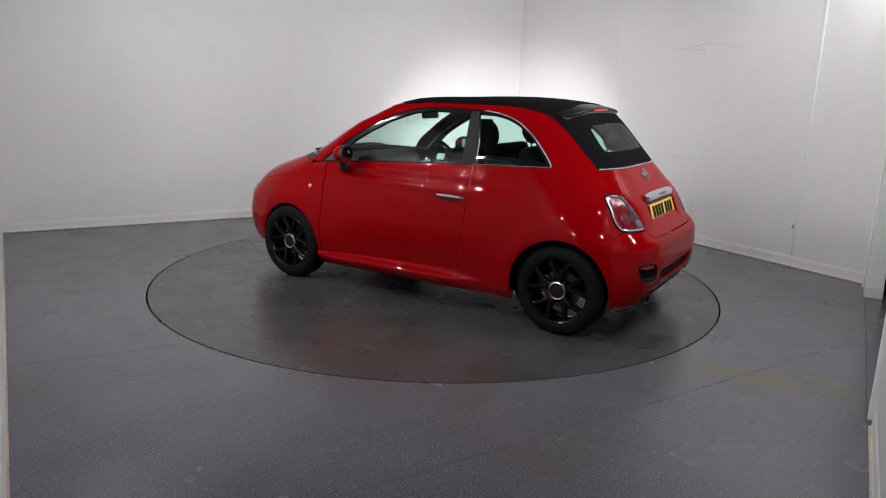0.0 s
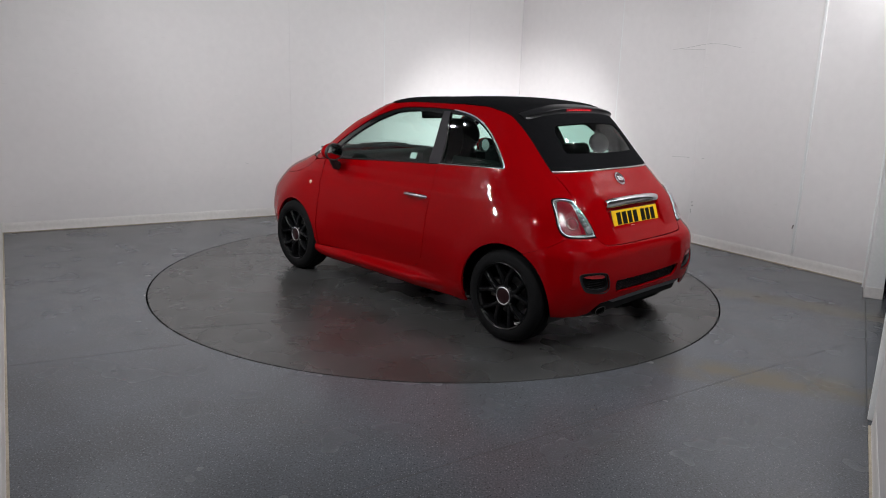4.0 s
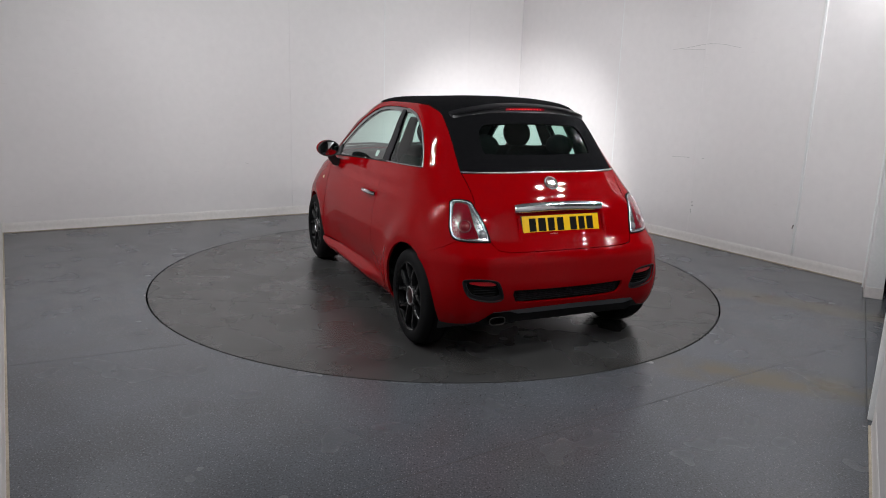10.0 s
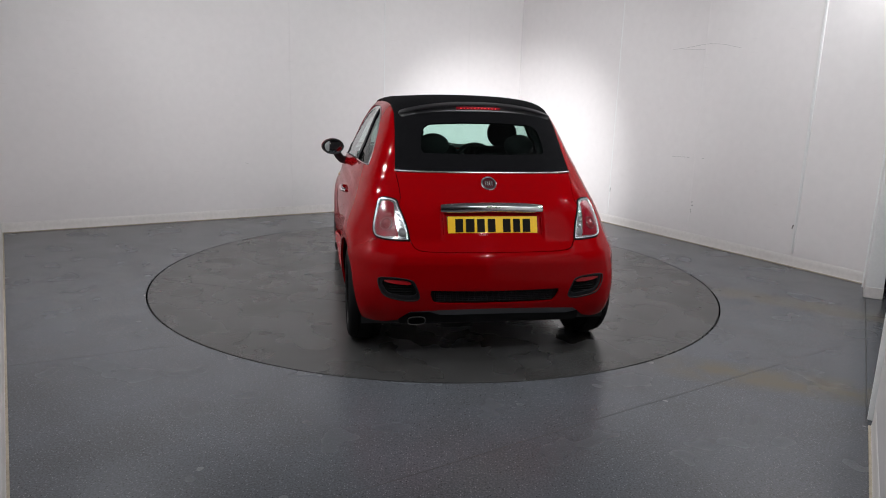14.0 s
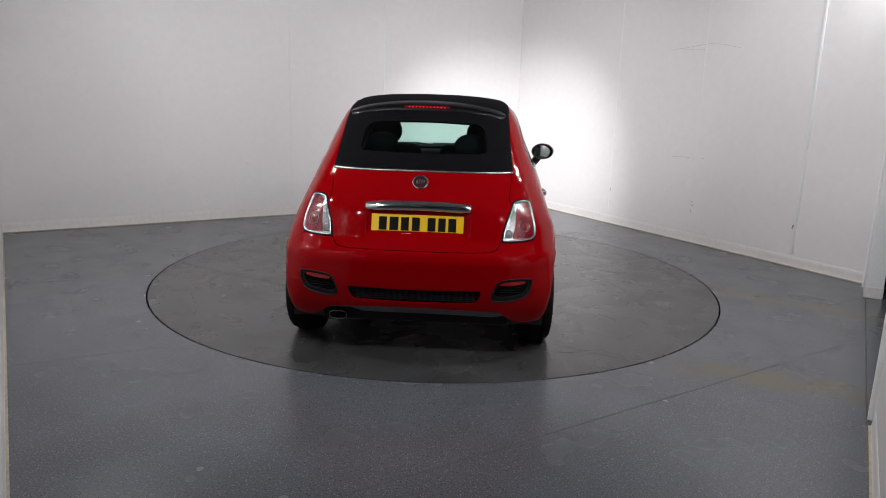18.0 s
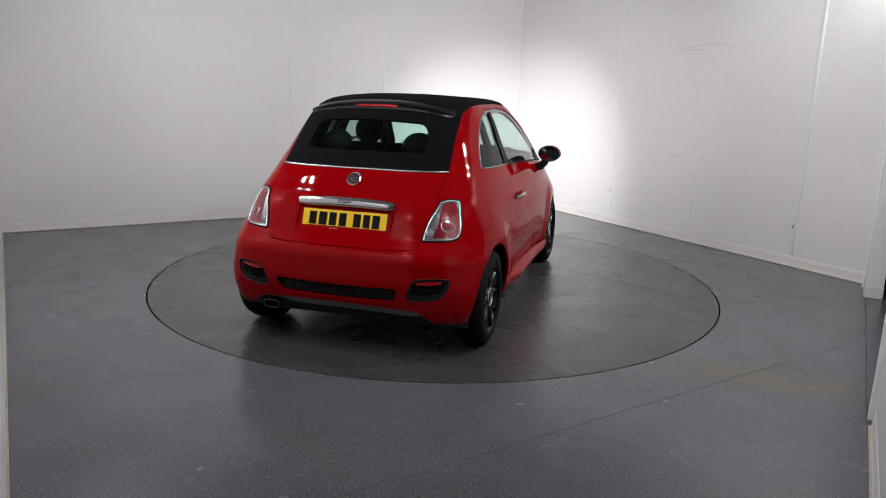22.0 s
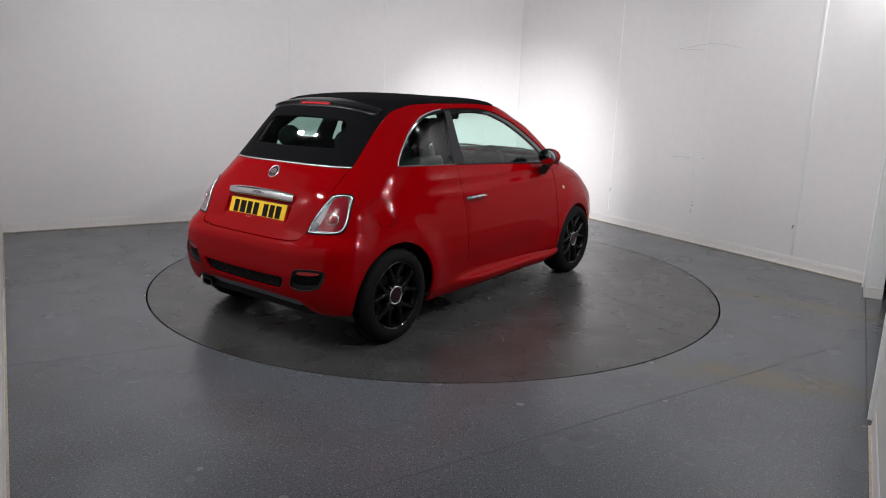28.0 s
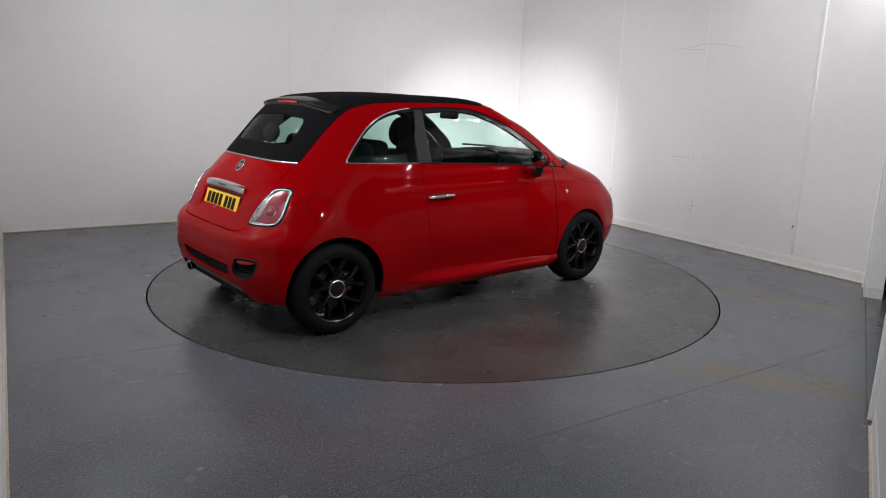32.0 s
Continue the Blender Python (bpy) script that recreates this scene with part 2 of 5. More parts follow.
def box(w, d, h, m=Matrix(), bevel=0.0, seg=2, bm=None):
    bm = bm or bmesh.new()
    r = bmesh.ops.create_cube(bm, size=1, matrix=m @ Matrix.Diagonal((w, d, h, 1)))
    if bevel:
        es = list({e for v in r["verts"] for e in v.link_edges})
        bmesh.ops.bevel(bm, geom=es, offset=bevel, segments=seg, profile=0.5, affect="EDGES")
    return bm


def lathe(profile, n=48, bm=None, m=Matrix(), closed=False):
    """Turn (radius, along) pairs about the x axis."""
    bm = bm or bmesh.new()
    rings = []
    for r, a in profile:
        rings.append([bm.verts.new(m @ Vector((a, r * math.cos(2 * math.pi * k / n), r * math.sin(2 * math.pi * k / n)))) for k in range(n)])
    pairs = list(zip(rings, rings[1:])) + ([(rings[-1], rings[0])] if closed else [])
    for a, b in pairs:
        for k in range(n):
            bm.faces.new((a[k], a[(k + 1) % n], b[(k + 1) % n], b[k]))
    return bm


def tube(points, radius, n=10, bm=None, closed=False, flat=1.0, cap=True):
    """A round bar along a polyline; flat squashes it vertically."""
    bm = bm or bmesh.new()
    pts = [Vector(q) for q in points]
    rings = []
    for i, q in enumerate(pts):
        a = pts[i - 1] if i or closed else pts[0]
        b = pts[(i + 1) % len(pts)] if i < len(pts) - 1 or closed else pts[-1]
        d = (b - a).normalized()
        up = Vector((0, 0, 1)) if abs(d.z) < 0.95 else Vector((1, 0, 0))
        s = d.cross(up).normalized()
        u = s.cross(d)
        rings.append([bm.verts.new(q + s * radius * math.cos(2 * math.pi * k / n) + u * radius * flat * math.sin(2 * math.pi * k / n)) for k in range(n)])
    pairs = list(zip(rings, rings[1:])) + ([(rings[-1], rings[0])] if closed else [])
    for a, b in pairs:
        for k in range(n):
            bm.faces.new((a[k], a[(k + 1) % n], b[(k + 1) % n], b[k]))
    if cap and not closed:
        bm.faces.new(rings[0]), bm.faces.new(rings[-1])
    return bm


def prism(outline, z0, z1, bm=None):
    """A flat polygon (xy pairs) raised from z0 to z1."""
    bm = bm or bmesh.new()
    lo = [bm.verts.new((*q, z0)) for q in outline]
    hi = [bm.verts.new((*q, z1)) for q in outline]
    bm.faces.new(hi), bm.faces.new(lo[::-1])
    for k in range(len(lo)):
        bm.faces.new((lo[k - 1], lo[k], hi[k], hi[k - 1]))
    return bm


# ---- room ----
def perp(a, b):
    d = (b - a).normalized()
    return d, Vector((d.y, -d.x))


CENTRE = Vector((0, 0))


def wall(name, a, b, z0, z1, label, thick=0.1, joints=(), width=1.115):
    """A run of wall panels from a to b with open joints; the face towards the turntable is on the line."""
    d, n = perp(a, b)
    if (CENTRE - a).dot(n) > 0:
        n = -n
    root = new(name, None)
    tagged(root, label, "wall", kind="structure")
    backing = prism([a + n * 0.012, b + n * 0.012, b + n * thick, a + n * thick], z0, z1)
    part("wall_core", backing, M_WALL, root, smooth=None)
    cuts = [0.0, *joints, (b - a).length]
    for s, e in zip(cuts, cuts[1:]):
        p, q = a + d * (s + 0.0004 * (s > 0)), a + d * (e - 0.0004 * (e < cuts[-1]))
        mid, h = (p + q) / 2, z1 - z0
        ang = math.degrees(math.atan2(d.y, d.x))
        m = Matrix.Translation((mid.x + n.x * 0.007, mid.y + n.y * 0.007, (z0 + z1) / 2)) @ pose(0, 0, 0, 0, 0, ang)
        part("panel", box((q - p).length, 0.014, h, m, 0.0007, 1), M_WALL, root)
    return root, d, n


def skirting(name, a, b, n, h=0.10):
    d = (b - a).normalized()
    prof = [(0, 0), (-0.012, 0), (-0.008, 0.005), (-0.0045, 0.025), (-0.003, 0.06), (-0.0025, h - 0.003), (-0.001, h), (0, h)]
    bm = bmesh.new()
    ends = [[bm.verts.new((q.x + n.x * o, q.y + n.y * o, z)) for o, z in prof] for q in (a, b)]
    for k in range(len(prof)):
        bm.faces.new((ends[0][k - 1], ends[0][k], ends[1][k], ends[1][k - 1]))
    bm.faces.new(ends[0]), bm.faces.new(ends[1][::-1])
    ob = put(bm, name, M_SKIRT, None, "", 40)
    tagged(ob, "off-white coved skirting with a grimy foot", "skirting", kind="structure")
    g = bmesh.new()
    lo = [q + n * o for q, o in ((a, -0.018), (b, -0.018), (b, -0.006), (a, -0.006))]
    part("seal", prism(lo, 0.0005, 0.009, g), M_GRIME, ob, smooth=None)
    return ob


wl, dl, nl = wall("wall_north_west", LEFT_END, CORNER, 0, CEIL, "plain off-white insulated wall panels with fine joints", joints=(2.968, 4.163, 5.384))
wr, dr, nr = wall("wall_north_east", CORNER, RIGHT_END, 0, CEIL, "off-white wall panels with scuffs and a raised joint strip", joints=(0.611, 1.858, 3.034, 4.23))
ws, ds, ns = wall("wall_west", LEFT_NEAR, LEFT_END, 0, CEIL, "off-white side wall beside the turntable bay", joints=(1.2, 2.4, 3.6, 4.8))
we, de, ne = wall("wall_east", RIGHT_NEAR, DOOR_NEAR, 0, CEIL, "off-white wall return beside the vehicle doorway")
skirting("baseboard_north_west", LEFT_END, CORNER, nl)
skirting("baseboard_north_east", CORNER, RIGHT_END, nr)
skirting("baseboard_west", LEFT_NEAR, LEFT_END, ns)
skirting("baseboard_east", RIGHT_NEAR, Vector((2.10, -2.63)), ne, 0.11)
# raised joint strip, scuffs and chips on the north-east wall
def on_wall(a, d, n, s, z, out=0.0):
    q = a + d * s - n * out
    return Vector((q.x, q.y, z))


strip = bmesh.new()
ang_r = math.degrees(math.atan2(dr.y, dr.x))
c = on_wall(CORNER, dr, nr, 4.235, CEIL / 2 + 0.06, 0.006)
box(0.026, 0.016, CEIL - 0.14, Matrix.Translation(c) @ pose(0, 0, 0, 0, 0, ang_r), 0.006, 2, strip)
part("joint_strip", strip, M_STEEL, wr)
for root, a0, dv, nv, s in ((wl, LEFT_END, dl, nl, 4.163), (wr, CORNER, dr, nr, 1.858)):
    c = on_wall(a0, dv, nv, s, CEIL / 2 + 0.06, 0.0015)
    part("joint_strip", box(0.013, 0.006, CEIL - 0.14, Matrix.Translation(c) @ pose(0, 0, 0, 0, 0, math.degrees(math.atan2(dv.y, dv.x))), 0.002, 1), M_STEEL, root)
M_SCUFF = shader("grey_scuff", (0.56, 0.545, 0.54), 0.6, grain=0.3, grain_scale=80)
M_CHIP = shader("dark_chip", (0.10, 0.09, 0.085), 0.8, grain=0.4, grain_scale=80)


def scuff(pts, w, mat, name="scuff"):
    bm = bmesh.new()
    tube([on_wall(CORNER, dr, nr, s, z, 0.0005) for s, z in pts], w, 6, bm)
    part(name, bm, mat, wr)


c = on_wall(CORNER, dr, nr, 3.034, CEIL / 2 + 0.06, 0.0012)
part("joint_strip", box(0.009, 0.004, CEIL - 0.14, Matrix.Translation(c) @ pose(0, 0, 0, 0, 0, ang_r), 0.0015, 1), M_WALL, wr)
scuff([(2.617, 1.997), (2.785, 2.008), (2.993, 2.034), (3.108, 2.041), (3.261, 2.024), (3.438, 1.987)], 0.0022, M_SCUFF)
scuff([(2.751, 1.990), (2.88, 1.990), (3.021, 1.986)], 0.0018, M_SCUFF)
scuff([(2.744, 0.886), (2.966, 0.893)], 0.0022, M_SCUFF)
scuff([(2.744, 0.885), (2.775, 0.886)], 0.0045, M_SCUFF)
scuff([(2.940, 0.892), (2.966, 0.893)], 0.0045, M_SCUFF)
scuff([(3.125, 0.896), (3.150, 0.896)], 0.0035, M_SCUFF)
scuff([(3.063, 0.425), (3.063, 0.445)], 0.003, M_CHIP)
scuff([(3.066, 0.392), (3.069, 0.402)], 0.006, M_CHIP)
scuff([(3.050, 0.344), (3.053, 0.350)], 0.006, M_CHIP)
scuff([(3.054, 0.324), (3.056, 0.330)], 0.005, M_CHIP)
scuff([(4.200, 0.355), (4.207, 0.383), (4.226, 0.386)], 0.007, M_CHIP, "chip")
scuff([(1.866, 0.380), (1.868, 0.425)], 0.004, M_CHIP, "chip")
bm = tube([on_wall(LEFT_END, dl, nl, s, z, 0.0005) for s, z in ((2.416, 0.637), (2.460, 0.623))], 0.003, 6)
part("scuff", bm, M_SCUFF, wl)

# ceiling, alcove behind the camera, doorway with the dim space beyond it
ceil = put(prism([(-7, -8.2), (7, -8.2), (7, 6), (-7, 6)], CEIL, CEIL + 0.1), "ceiling", M_CEIL)
tagged(ceil, "plain dark grey ceiling over the turntable bay", "ceiling", kind="structure")
# unseen alcove walls, kept dark to lessen reflections in the car paint
for nm, a, b in (("wall_alcove_west", Vector((-1.9, -6.5)), Vector((-1.9, -4.02))), ("wall_alcove_east", Vector((1.9, -4.02)), Vector((1.9, -6.5))),
                 ("wall_south", Vector((1.9, -6.5)), Vector((-1.9, -6.5)))):
    ob = put(prism([(a.x, a.y), (b.x, b.y), *[((b + perp(a, b)[1] * -0.1).x, (b + perp(a, b)[1] * -0.1).y), ((a + perp(a, b)[1] * -0.1).x, (a + perp(a, b)[1] * -0.1).y)]], 0, CEIL), nm, M_BACK)
    tagged(ob, "plain grey unseen wall added behind the viewpoint", "wall", kind="structure")
for nm, a, b in (("wall_stub_west", LEFT_NEAR, Vector((-1.9, -4.02))), ("wall_stub_east", Vector((1.9, -4.02)), RIGHT_NEAR)):
    ob = put(prism([(a.x, a.y), (b.x, b.y), (b.x, b.y - 0.1), (a.x, a.y - 0.1)], 0, CEIL), nm, M_WALL)
    tagged(ob, "plain off-white wall end by the opening", "wall", kind="structure")

dd = (DOOR_FAR - DOOR_NEAR).normalized()
dn = Vector((dd.y, -dd.x))
post = new("doorway_post", None)
tagged(post, "white-painted steel door post with a scuffed foot", "door post")
ang_d = math.degrees(math.atan2(dd.y, dd.x))
pc = Vector((3.455, -0.40)) + dd * 0.19
part("post_body", box(0.36, 0.125, 2.6, Matrix.Translation((pc.x, pc.y, 1.3)) @ pose(0, 0, 0, 0, 0, ang_d), 0.004, 1), M_STEEL, post)
part("post_flange", box(0.03, 0.15, 2.6, Matrix.Translation((pc.x + dd.x * 0.195, pc.y + dd.y * 0.195, 1.3)) @ pose(0, 0, 0, 0, 0, ang_d), 0.003, 1), M_STEEL, post)
part("foot_plate", box(0.365, 0.13, 0.09, Matrix.Translation((pc.x, pc.y, 0.045)) @ pose(0, 0, 0, 0, 0, ang_d), 0.003, 1), M_SKIRT, post, "scuffed white foot")
q0, q1 = DOOR_NEAR, DOOR_FAR + dd * 0.5
lint = put(prism([(q0.x, q0.y), (q1.x, q1.y), (q1.x + dn.x * 0.12, q1.y + dn.y * 0.12), (q0.x + dn.x * 0.12, q0.y + dn.y * 0.12)], 2.6, CEIL), "wall_lintel", M_WALL)
tagged(lint, "off-white wall above the vehicle doorway", "wall", kind="structure")
# pale door leaf open beside the doorway, kept low to lessen car reflections
leaf = new("door_1", None)
tagged(leaf, "pale grey door leaf open at the vehicle doorway, kept low to lessen reflections", "gate", kind="structure")
la, lb = Vector((2.135, -2.575)), Vector((3.365, -0.72))
ld, ln = perp(la, lb)
part("leaf_panel", prism([la, lb, lb + ln * 0.045, la + ln * 0.045], 0.012, 1.10), M_LEAF, leaf, smooth=None)
part("kick_strip", prism([la - ln * 0.002, lb - ln * 0.002, lb, la], 0.012, 0.05), M_SKIRT, leaf, "scuffed pale edge strip", smooth=None)
part("hinge_edge", box(0.018, 0.05, 1.1, Matrix.Translation((la.x, la.y, 0.56)) @ pose(0, 0, 0, 0, 0, math.degrees(math.atan2(ld.y, ld.x))), 0.004, 1), M_STEEL, leaf)
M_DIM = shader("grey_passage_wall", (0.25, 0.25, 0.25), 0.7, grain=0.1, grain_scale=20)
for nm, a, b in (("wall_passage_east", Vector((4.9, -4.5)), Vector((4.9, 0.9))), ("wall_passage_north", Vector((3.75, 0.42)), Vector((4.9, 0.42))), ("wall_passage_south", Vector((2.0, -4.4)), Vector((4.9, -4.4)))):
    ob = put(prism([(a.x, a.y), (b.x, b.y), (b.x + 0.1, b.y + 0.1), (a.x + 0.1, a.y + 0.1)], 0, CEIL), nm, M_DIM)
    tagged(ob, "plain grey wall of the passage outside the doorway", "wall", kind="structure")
case = new("equipment_case", None)
tagged(case, "black equipment case on the floor beyond the doorway", "case")
part("case_body", box(0.5, 0.4, 0.22, Matrix.Translation((4.02, -0.12, 0.14)), 0.02), M_PLASTIC, case)
part("case_lid", box(0.5, 0.4, 0.07, Matrix.Translation((4.02, -0.12, 0.29)), 0.02), M_GREY, case)
part("case_foot", box(0.44, 0.34, 0.03, Matrix.Translation((4.02, -0.12, 0.015))), M_RUBBER, case)


# floor sheet with the round pit of the turntable
def ring_floor(r, half, n=192):
    bm = bmesh.new()
    inner, low, outer = [], [], []
    for k in range(n):
        a = 2 * math.pi * k / n
        cx, sy = math.cos(a), math.sin(a)
        s = half / max(abs(cx), abs(sy))
        inner.append(bm.verts.new((r * cx, r * sy, 0)))
        low.append(bm.verts.new((r * cx, r * sy, -0.09)))
        outer.append(bm.verts.new((s * cx, s * sy, 0)))
    for k in range(n):
        j = (k + 1) % n
        bm.faces.new((inner[k], outer[k], outer[j], inner[j]))
        bm.faces.new((low[k], inner[k], inner[j], low[j]))
    return bm


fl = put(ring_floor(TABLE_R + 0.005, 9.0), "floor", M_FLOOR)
tagged(fl, "grey speckled safety-vinyl floor with welded seams", "floor", kind="structure")
pit = put(lathe([(0.001, 0), (2.4, 0)], 96, m=Matrix.Translation((0, 0, -0.08)) @ pose(0, 0, 0, 0, 90, 0)), "turntable_pit", M_GAP)
tagged(pit, "black recess under the turntable", "pit", kind="structure")


def floor_line(name, a, b, w, mat, parent, z=0.0008, wob=0.0):
    bm = bmesh.new()
    a, b = Vector(a), Vector(b)
    d, n = perp(a, b)
    k = max(2, int((b - a).length / 0.15))
    pts = [a + (b - a) * i / k + n * wob * math.sin(i * 1.7) for i in range(k + 1)]
    lo = [[bm.verts.new((*(q + n * s * w / 2), zz)) for s, zz in ((-1, z - 0.001), (-0.6, z), (0.6, z), (1, z - 0.001))] for q in pts]
    for u, v in zip(lo, lo[1:]):
        for i in range(3):
            bm.faces.new((u[i], u[i + 1], v[i + 1], v[i]))
    return part(name, bm, mat, parent)


floor_line("floor_seam", (-1.22, -3.86), (2.83, -1.345), 0.005, M_SEAM, fl)
floor_line("floor_seam", (-2.75, -2.38), (-1.45, -1.76), 0.005, M_SEAM, fl)
floor_line("floor_seam", (3.38, -0.43), (2.11, -2.57), 0.007, M_SEAM, fl)

# small debris on the floor
for x, y, s, r in ((0.79, -2.51, 0.014, 20), (-2.35, -1.2, 0.02, 70), (2.53, -0.42, 0.045, -20), (-1.95, -2.35, 0.012, 40), (-1.1, -0.6 - 2.4, 0.006, 10), (-1.45, -0.9 - 1.4, 0.008, 30)):
    ob = put(box(s, s * 0.4, 0.003, pose(x, y, 0.0015, 0, 0, r), 0.001, 1), "debris", M_CHIP)
    tagged(ob, "small dark crumb of dirt on the vinyl floor", "debris", "floor debris")

# turntable disc
disc = new("turntable", None)
tagged(disc, "flush round vehicle turntable surfaced in worn grey vinyl", "turntable")
R0 = TABLE_R - 0.006
part("deck", lathe([(0.001, 0), (1.0, 0), (R0 - 0.0015, 0), (R0, -0.003), (R0, -0.05), (0.001, -0.05)], 192, m=pose(0, 0, 0, 0, -90, 0)), M_DISC, disc)
SEAMS = [((-1.30, 1.79), (2.19, -0.01)), ((-2.19, 0.01), (1.30, -1.79))]
for a, b in SEAMS:
    floor_line("deck_seam", a, b, 0.0025, M_SEAM, disc)

# pale curved scuffs left by tyres on the deck
M_SWIRL = shader("pale_rubbed_scuff", (0.075, 0.074, 0.072), 0.42, grain=0.3, grain_scale=120)
M_RUB = shader("dark_rubber_scuff", (0.040, 0.038, 0.036), 0.45, grain=0.3, grain_scale=120)
rnd = random.Random(7)
for k in range(34):
    cx, cy = rnd.uniform(0.72, 1.15) * rnd.choice((1, 1, 1, -1)), rnd.uniform(-1.5, 1.4)
    r, a0, span = rnd.uniform(0.06, 0.30), rnd.uniform(0, 6.3), rnd.uniform(0.5, 1.4)
    bm = bmesh.new()
    w = rnd.uniform(0.0012, 0.0035)
    pr = None
    for i in range(9):
        a = a0 + span * i / 8
        ww = w * math.sin(math.pi * (i + 0.5) / 9)
        q = [bm.verts.new((cx + (r + o) * math.cos(a), cy + (r + o) * math.sin(a), 0.0006 + k * 1e-6)) for o in (-ww, ww)]
        if pr:
            bm.faces.new((pr[0], pr[1], q[1], q[0]))
        pr = q
    part("scuff_mark", bm, M_SWIRL if k % 3 else M_RUB, disc)

# barrel housings on the ceiling, made up for the added far-corner spots
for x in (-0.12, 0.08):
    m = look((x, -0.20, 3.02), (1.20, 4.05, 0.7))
    barrel = new("added_spot_housing", None)
    tagged(barrel, "small white barrel spotlight, added out of view to brighten the far corner", "lamp", "ceiling spots")
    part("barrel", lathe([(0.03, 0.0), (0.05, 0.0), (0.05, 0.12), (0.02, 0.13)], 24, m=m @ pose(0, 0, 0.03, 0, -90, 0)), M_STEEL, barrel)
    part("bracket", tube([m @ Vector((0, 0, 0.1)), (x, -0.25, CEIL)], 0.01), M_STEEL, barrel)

# light fittings on the ceiling
for at, to, w, h, watts in HEADS:
    m = look(at, to)
    fit_ = new("flood_fitting", None)
    tagged(fit_, "slim white ceiling floodlight placed out of view", "lamp", "ceiling floodlights")
    part("housing", box(w + 0.06, h + 0.06, 0.06, m @ Matrix.Translation((0, 0, 0.045)), 0.008), M_STEEL, fit_)
    part("bracket", tube([m @ Vector((0, 0, 0.06)), (at[0], at[1], CEIL)], 0.012), M_STEEL, fit_)
    part("bezel", lathe([(0.01, 0), (0.02, 0)], 12, m=m @ Matrix.Translation((w / 2 + 0.02, 0, 0.012)) @ pose(0, 0, 0, 0, 90, 0)), M_STEEL, fit_)
# ---- the car ----
# body skin: horizontal slices along v, each a rounded outline with half width W, rear YR and front YF
SK = [  # v, z, W, YR, YF, rear exponent, front exponent
    (0.16, 0.16, 0.745, -1.57, 1.80, 7.0, 4.2),
    (0.24, 0.24, 0.780, -1.620, 1.88, 7.0, 4.3),
    (0.34, 0.34, 0.800, -1.660, 1.915, 6.8, 4.4),
    (0.46, 0.46, 0.810, -1.680, 1.925, 6.2, 4.5),
    (0.56, 0.56, 0.810, -1.675, 1.912, 5.8, 4.4),
    (0.62, 0.62, 0.806, -1.655, 1.892, 5.6, 4.4),
    (0.655, 0.655, 0.804, -1.625, 1.872, 5.5, 4.3),
    (0.69, 0.69, 0.800, -1.595, 1.845, 5.4, 4.2),
    (0.76, 0.76, 0.788, -1.560, 1.792, 5.3, 3.9),
    (0.84, 0.84, 0.765, -1.518, 1.67, 5.2, 3.8),
    (0.90, 0.90, 0.745, -1.474, 1.515, 5.0, 3.7),
    (0.95, 0.95, 0.729, -1.433, 1.335, 4.7, 4.2),
    (1.00, 1.00, 0.712, -1.394, 1.180, 4.5, 4.8),
    (1.05, 1.05, 0.695, -1.352, 1.080, 4.3, 5.0),
    (1.14, 1.14, 0.655, -1.278, 0.945, 4.2, 5.0),
    (1.24, 1.24, 0.613, -1.195, 0.785, 4.2, 4.8),
    (1.32, 1.32, 0.578, -1.125, 0.62, 4.2, 3.9),
    (1.37, 1.37, 0.550, -1.075, 0.51, 4.2, 3.9),
    (1.42, 1.405, 0.522, -1.02, 0.415, 4.2, 3.8),
    (1.48, 1.435, 0.470, -0.96, 0.265, 4.0, 3.6),
    (1.56, 1.453, 0.385, -0.86, 0.08, 3.6, 3.3),
    (1.66, 1.464, 0.270, -0.72, -0.12, 3.0, 2.8),
    (1.78, 1.470, 0.120, -0.50, -0.26, 2.4, 2.4),
    (1.88, 1.471, 0.004, -0.36, -0.28, 2.0, 2.0),
]
SKA = np.array(SK)
Y0R, Y0F = -0.3, 0.2
WB, WF, HUB_Z, TYRE_R = 1.15, 1.168, 0.290, 0.294
_h = np.diff(SKA[:, 0])
_d = np.diff(SKA[:, 1:], axis=0) / _h[:, None]
_m = np.zeros_like(SKA[:, 1:])  # slopes of a shape-keeping cubic
_m[0], _m[-1] = _d[0], _d[-1]
for _i in range(1, len(SK) - 1):
    _a, _b = _d[_i - 1], _d[_i]
    _w1, _w2 = 2 * _h[_i] + _h[_i - 1], _h[_i] + 2 * _h[_i - 1]
    with np.errstate(divide="ignore", invalid="ignore"):
        _m[_i] = np.where(_a * _b > 0, (_w1 + _w2) / (_w1 / np.where(_a == 0, 1, _a) + _w2 / np.where(_b == 0, 1, _b)), 0)


def y0f(YF):
    return min(Y0F, Y0R + 0.5 * (YF - Y0R))


def skin(v):
    v = min(max(v, SK[0][0]), SK[-1][0])
    i = int(min(np.searchsorted(SKA[:, 0], v, "right") - 1, len(SK) - 2))
    t = (v - SKA[i, 0]) / _h[i]
    a, b = SKA[i, 1:], SKA[i + 1, 1:]
    return (2 * t**3 - 3 * t**2 + 1) * a + (t**3 - 2 * t**2 + t) * _h[i] * _m[i] + (3 * t**2 - 2 * t**3) * b + (t**3 - t**2) * _h[i] * _m[i + 1]


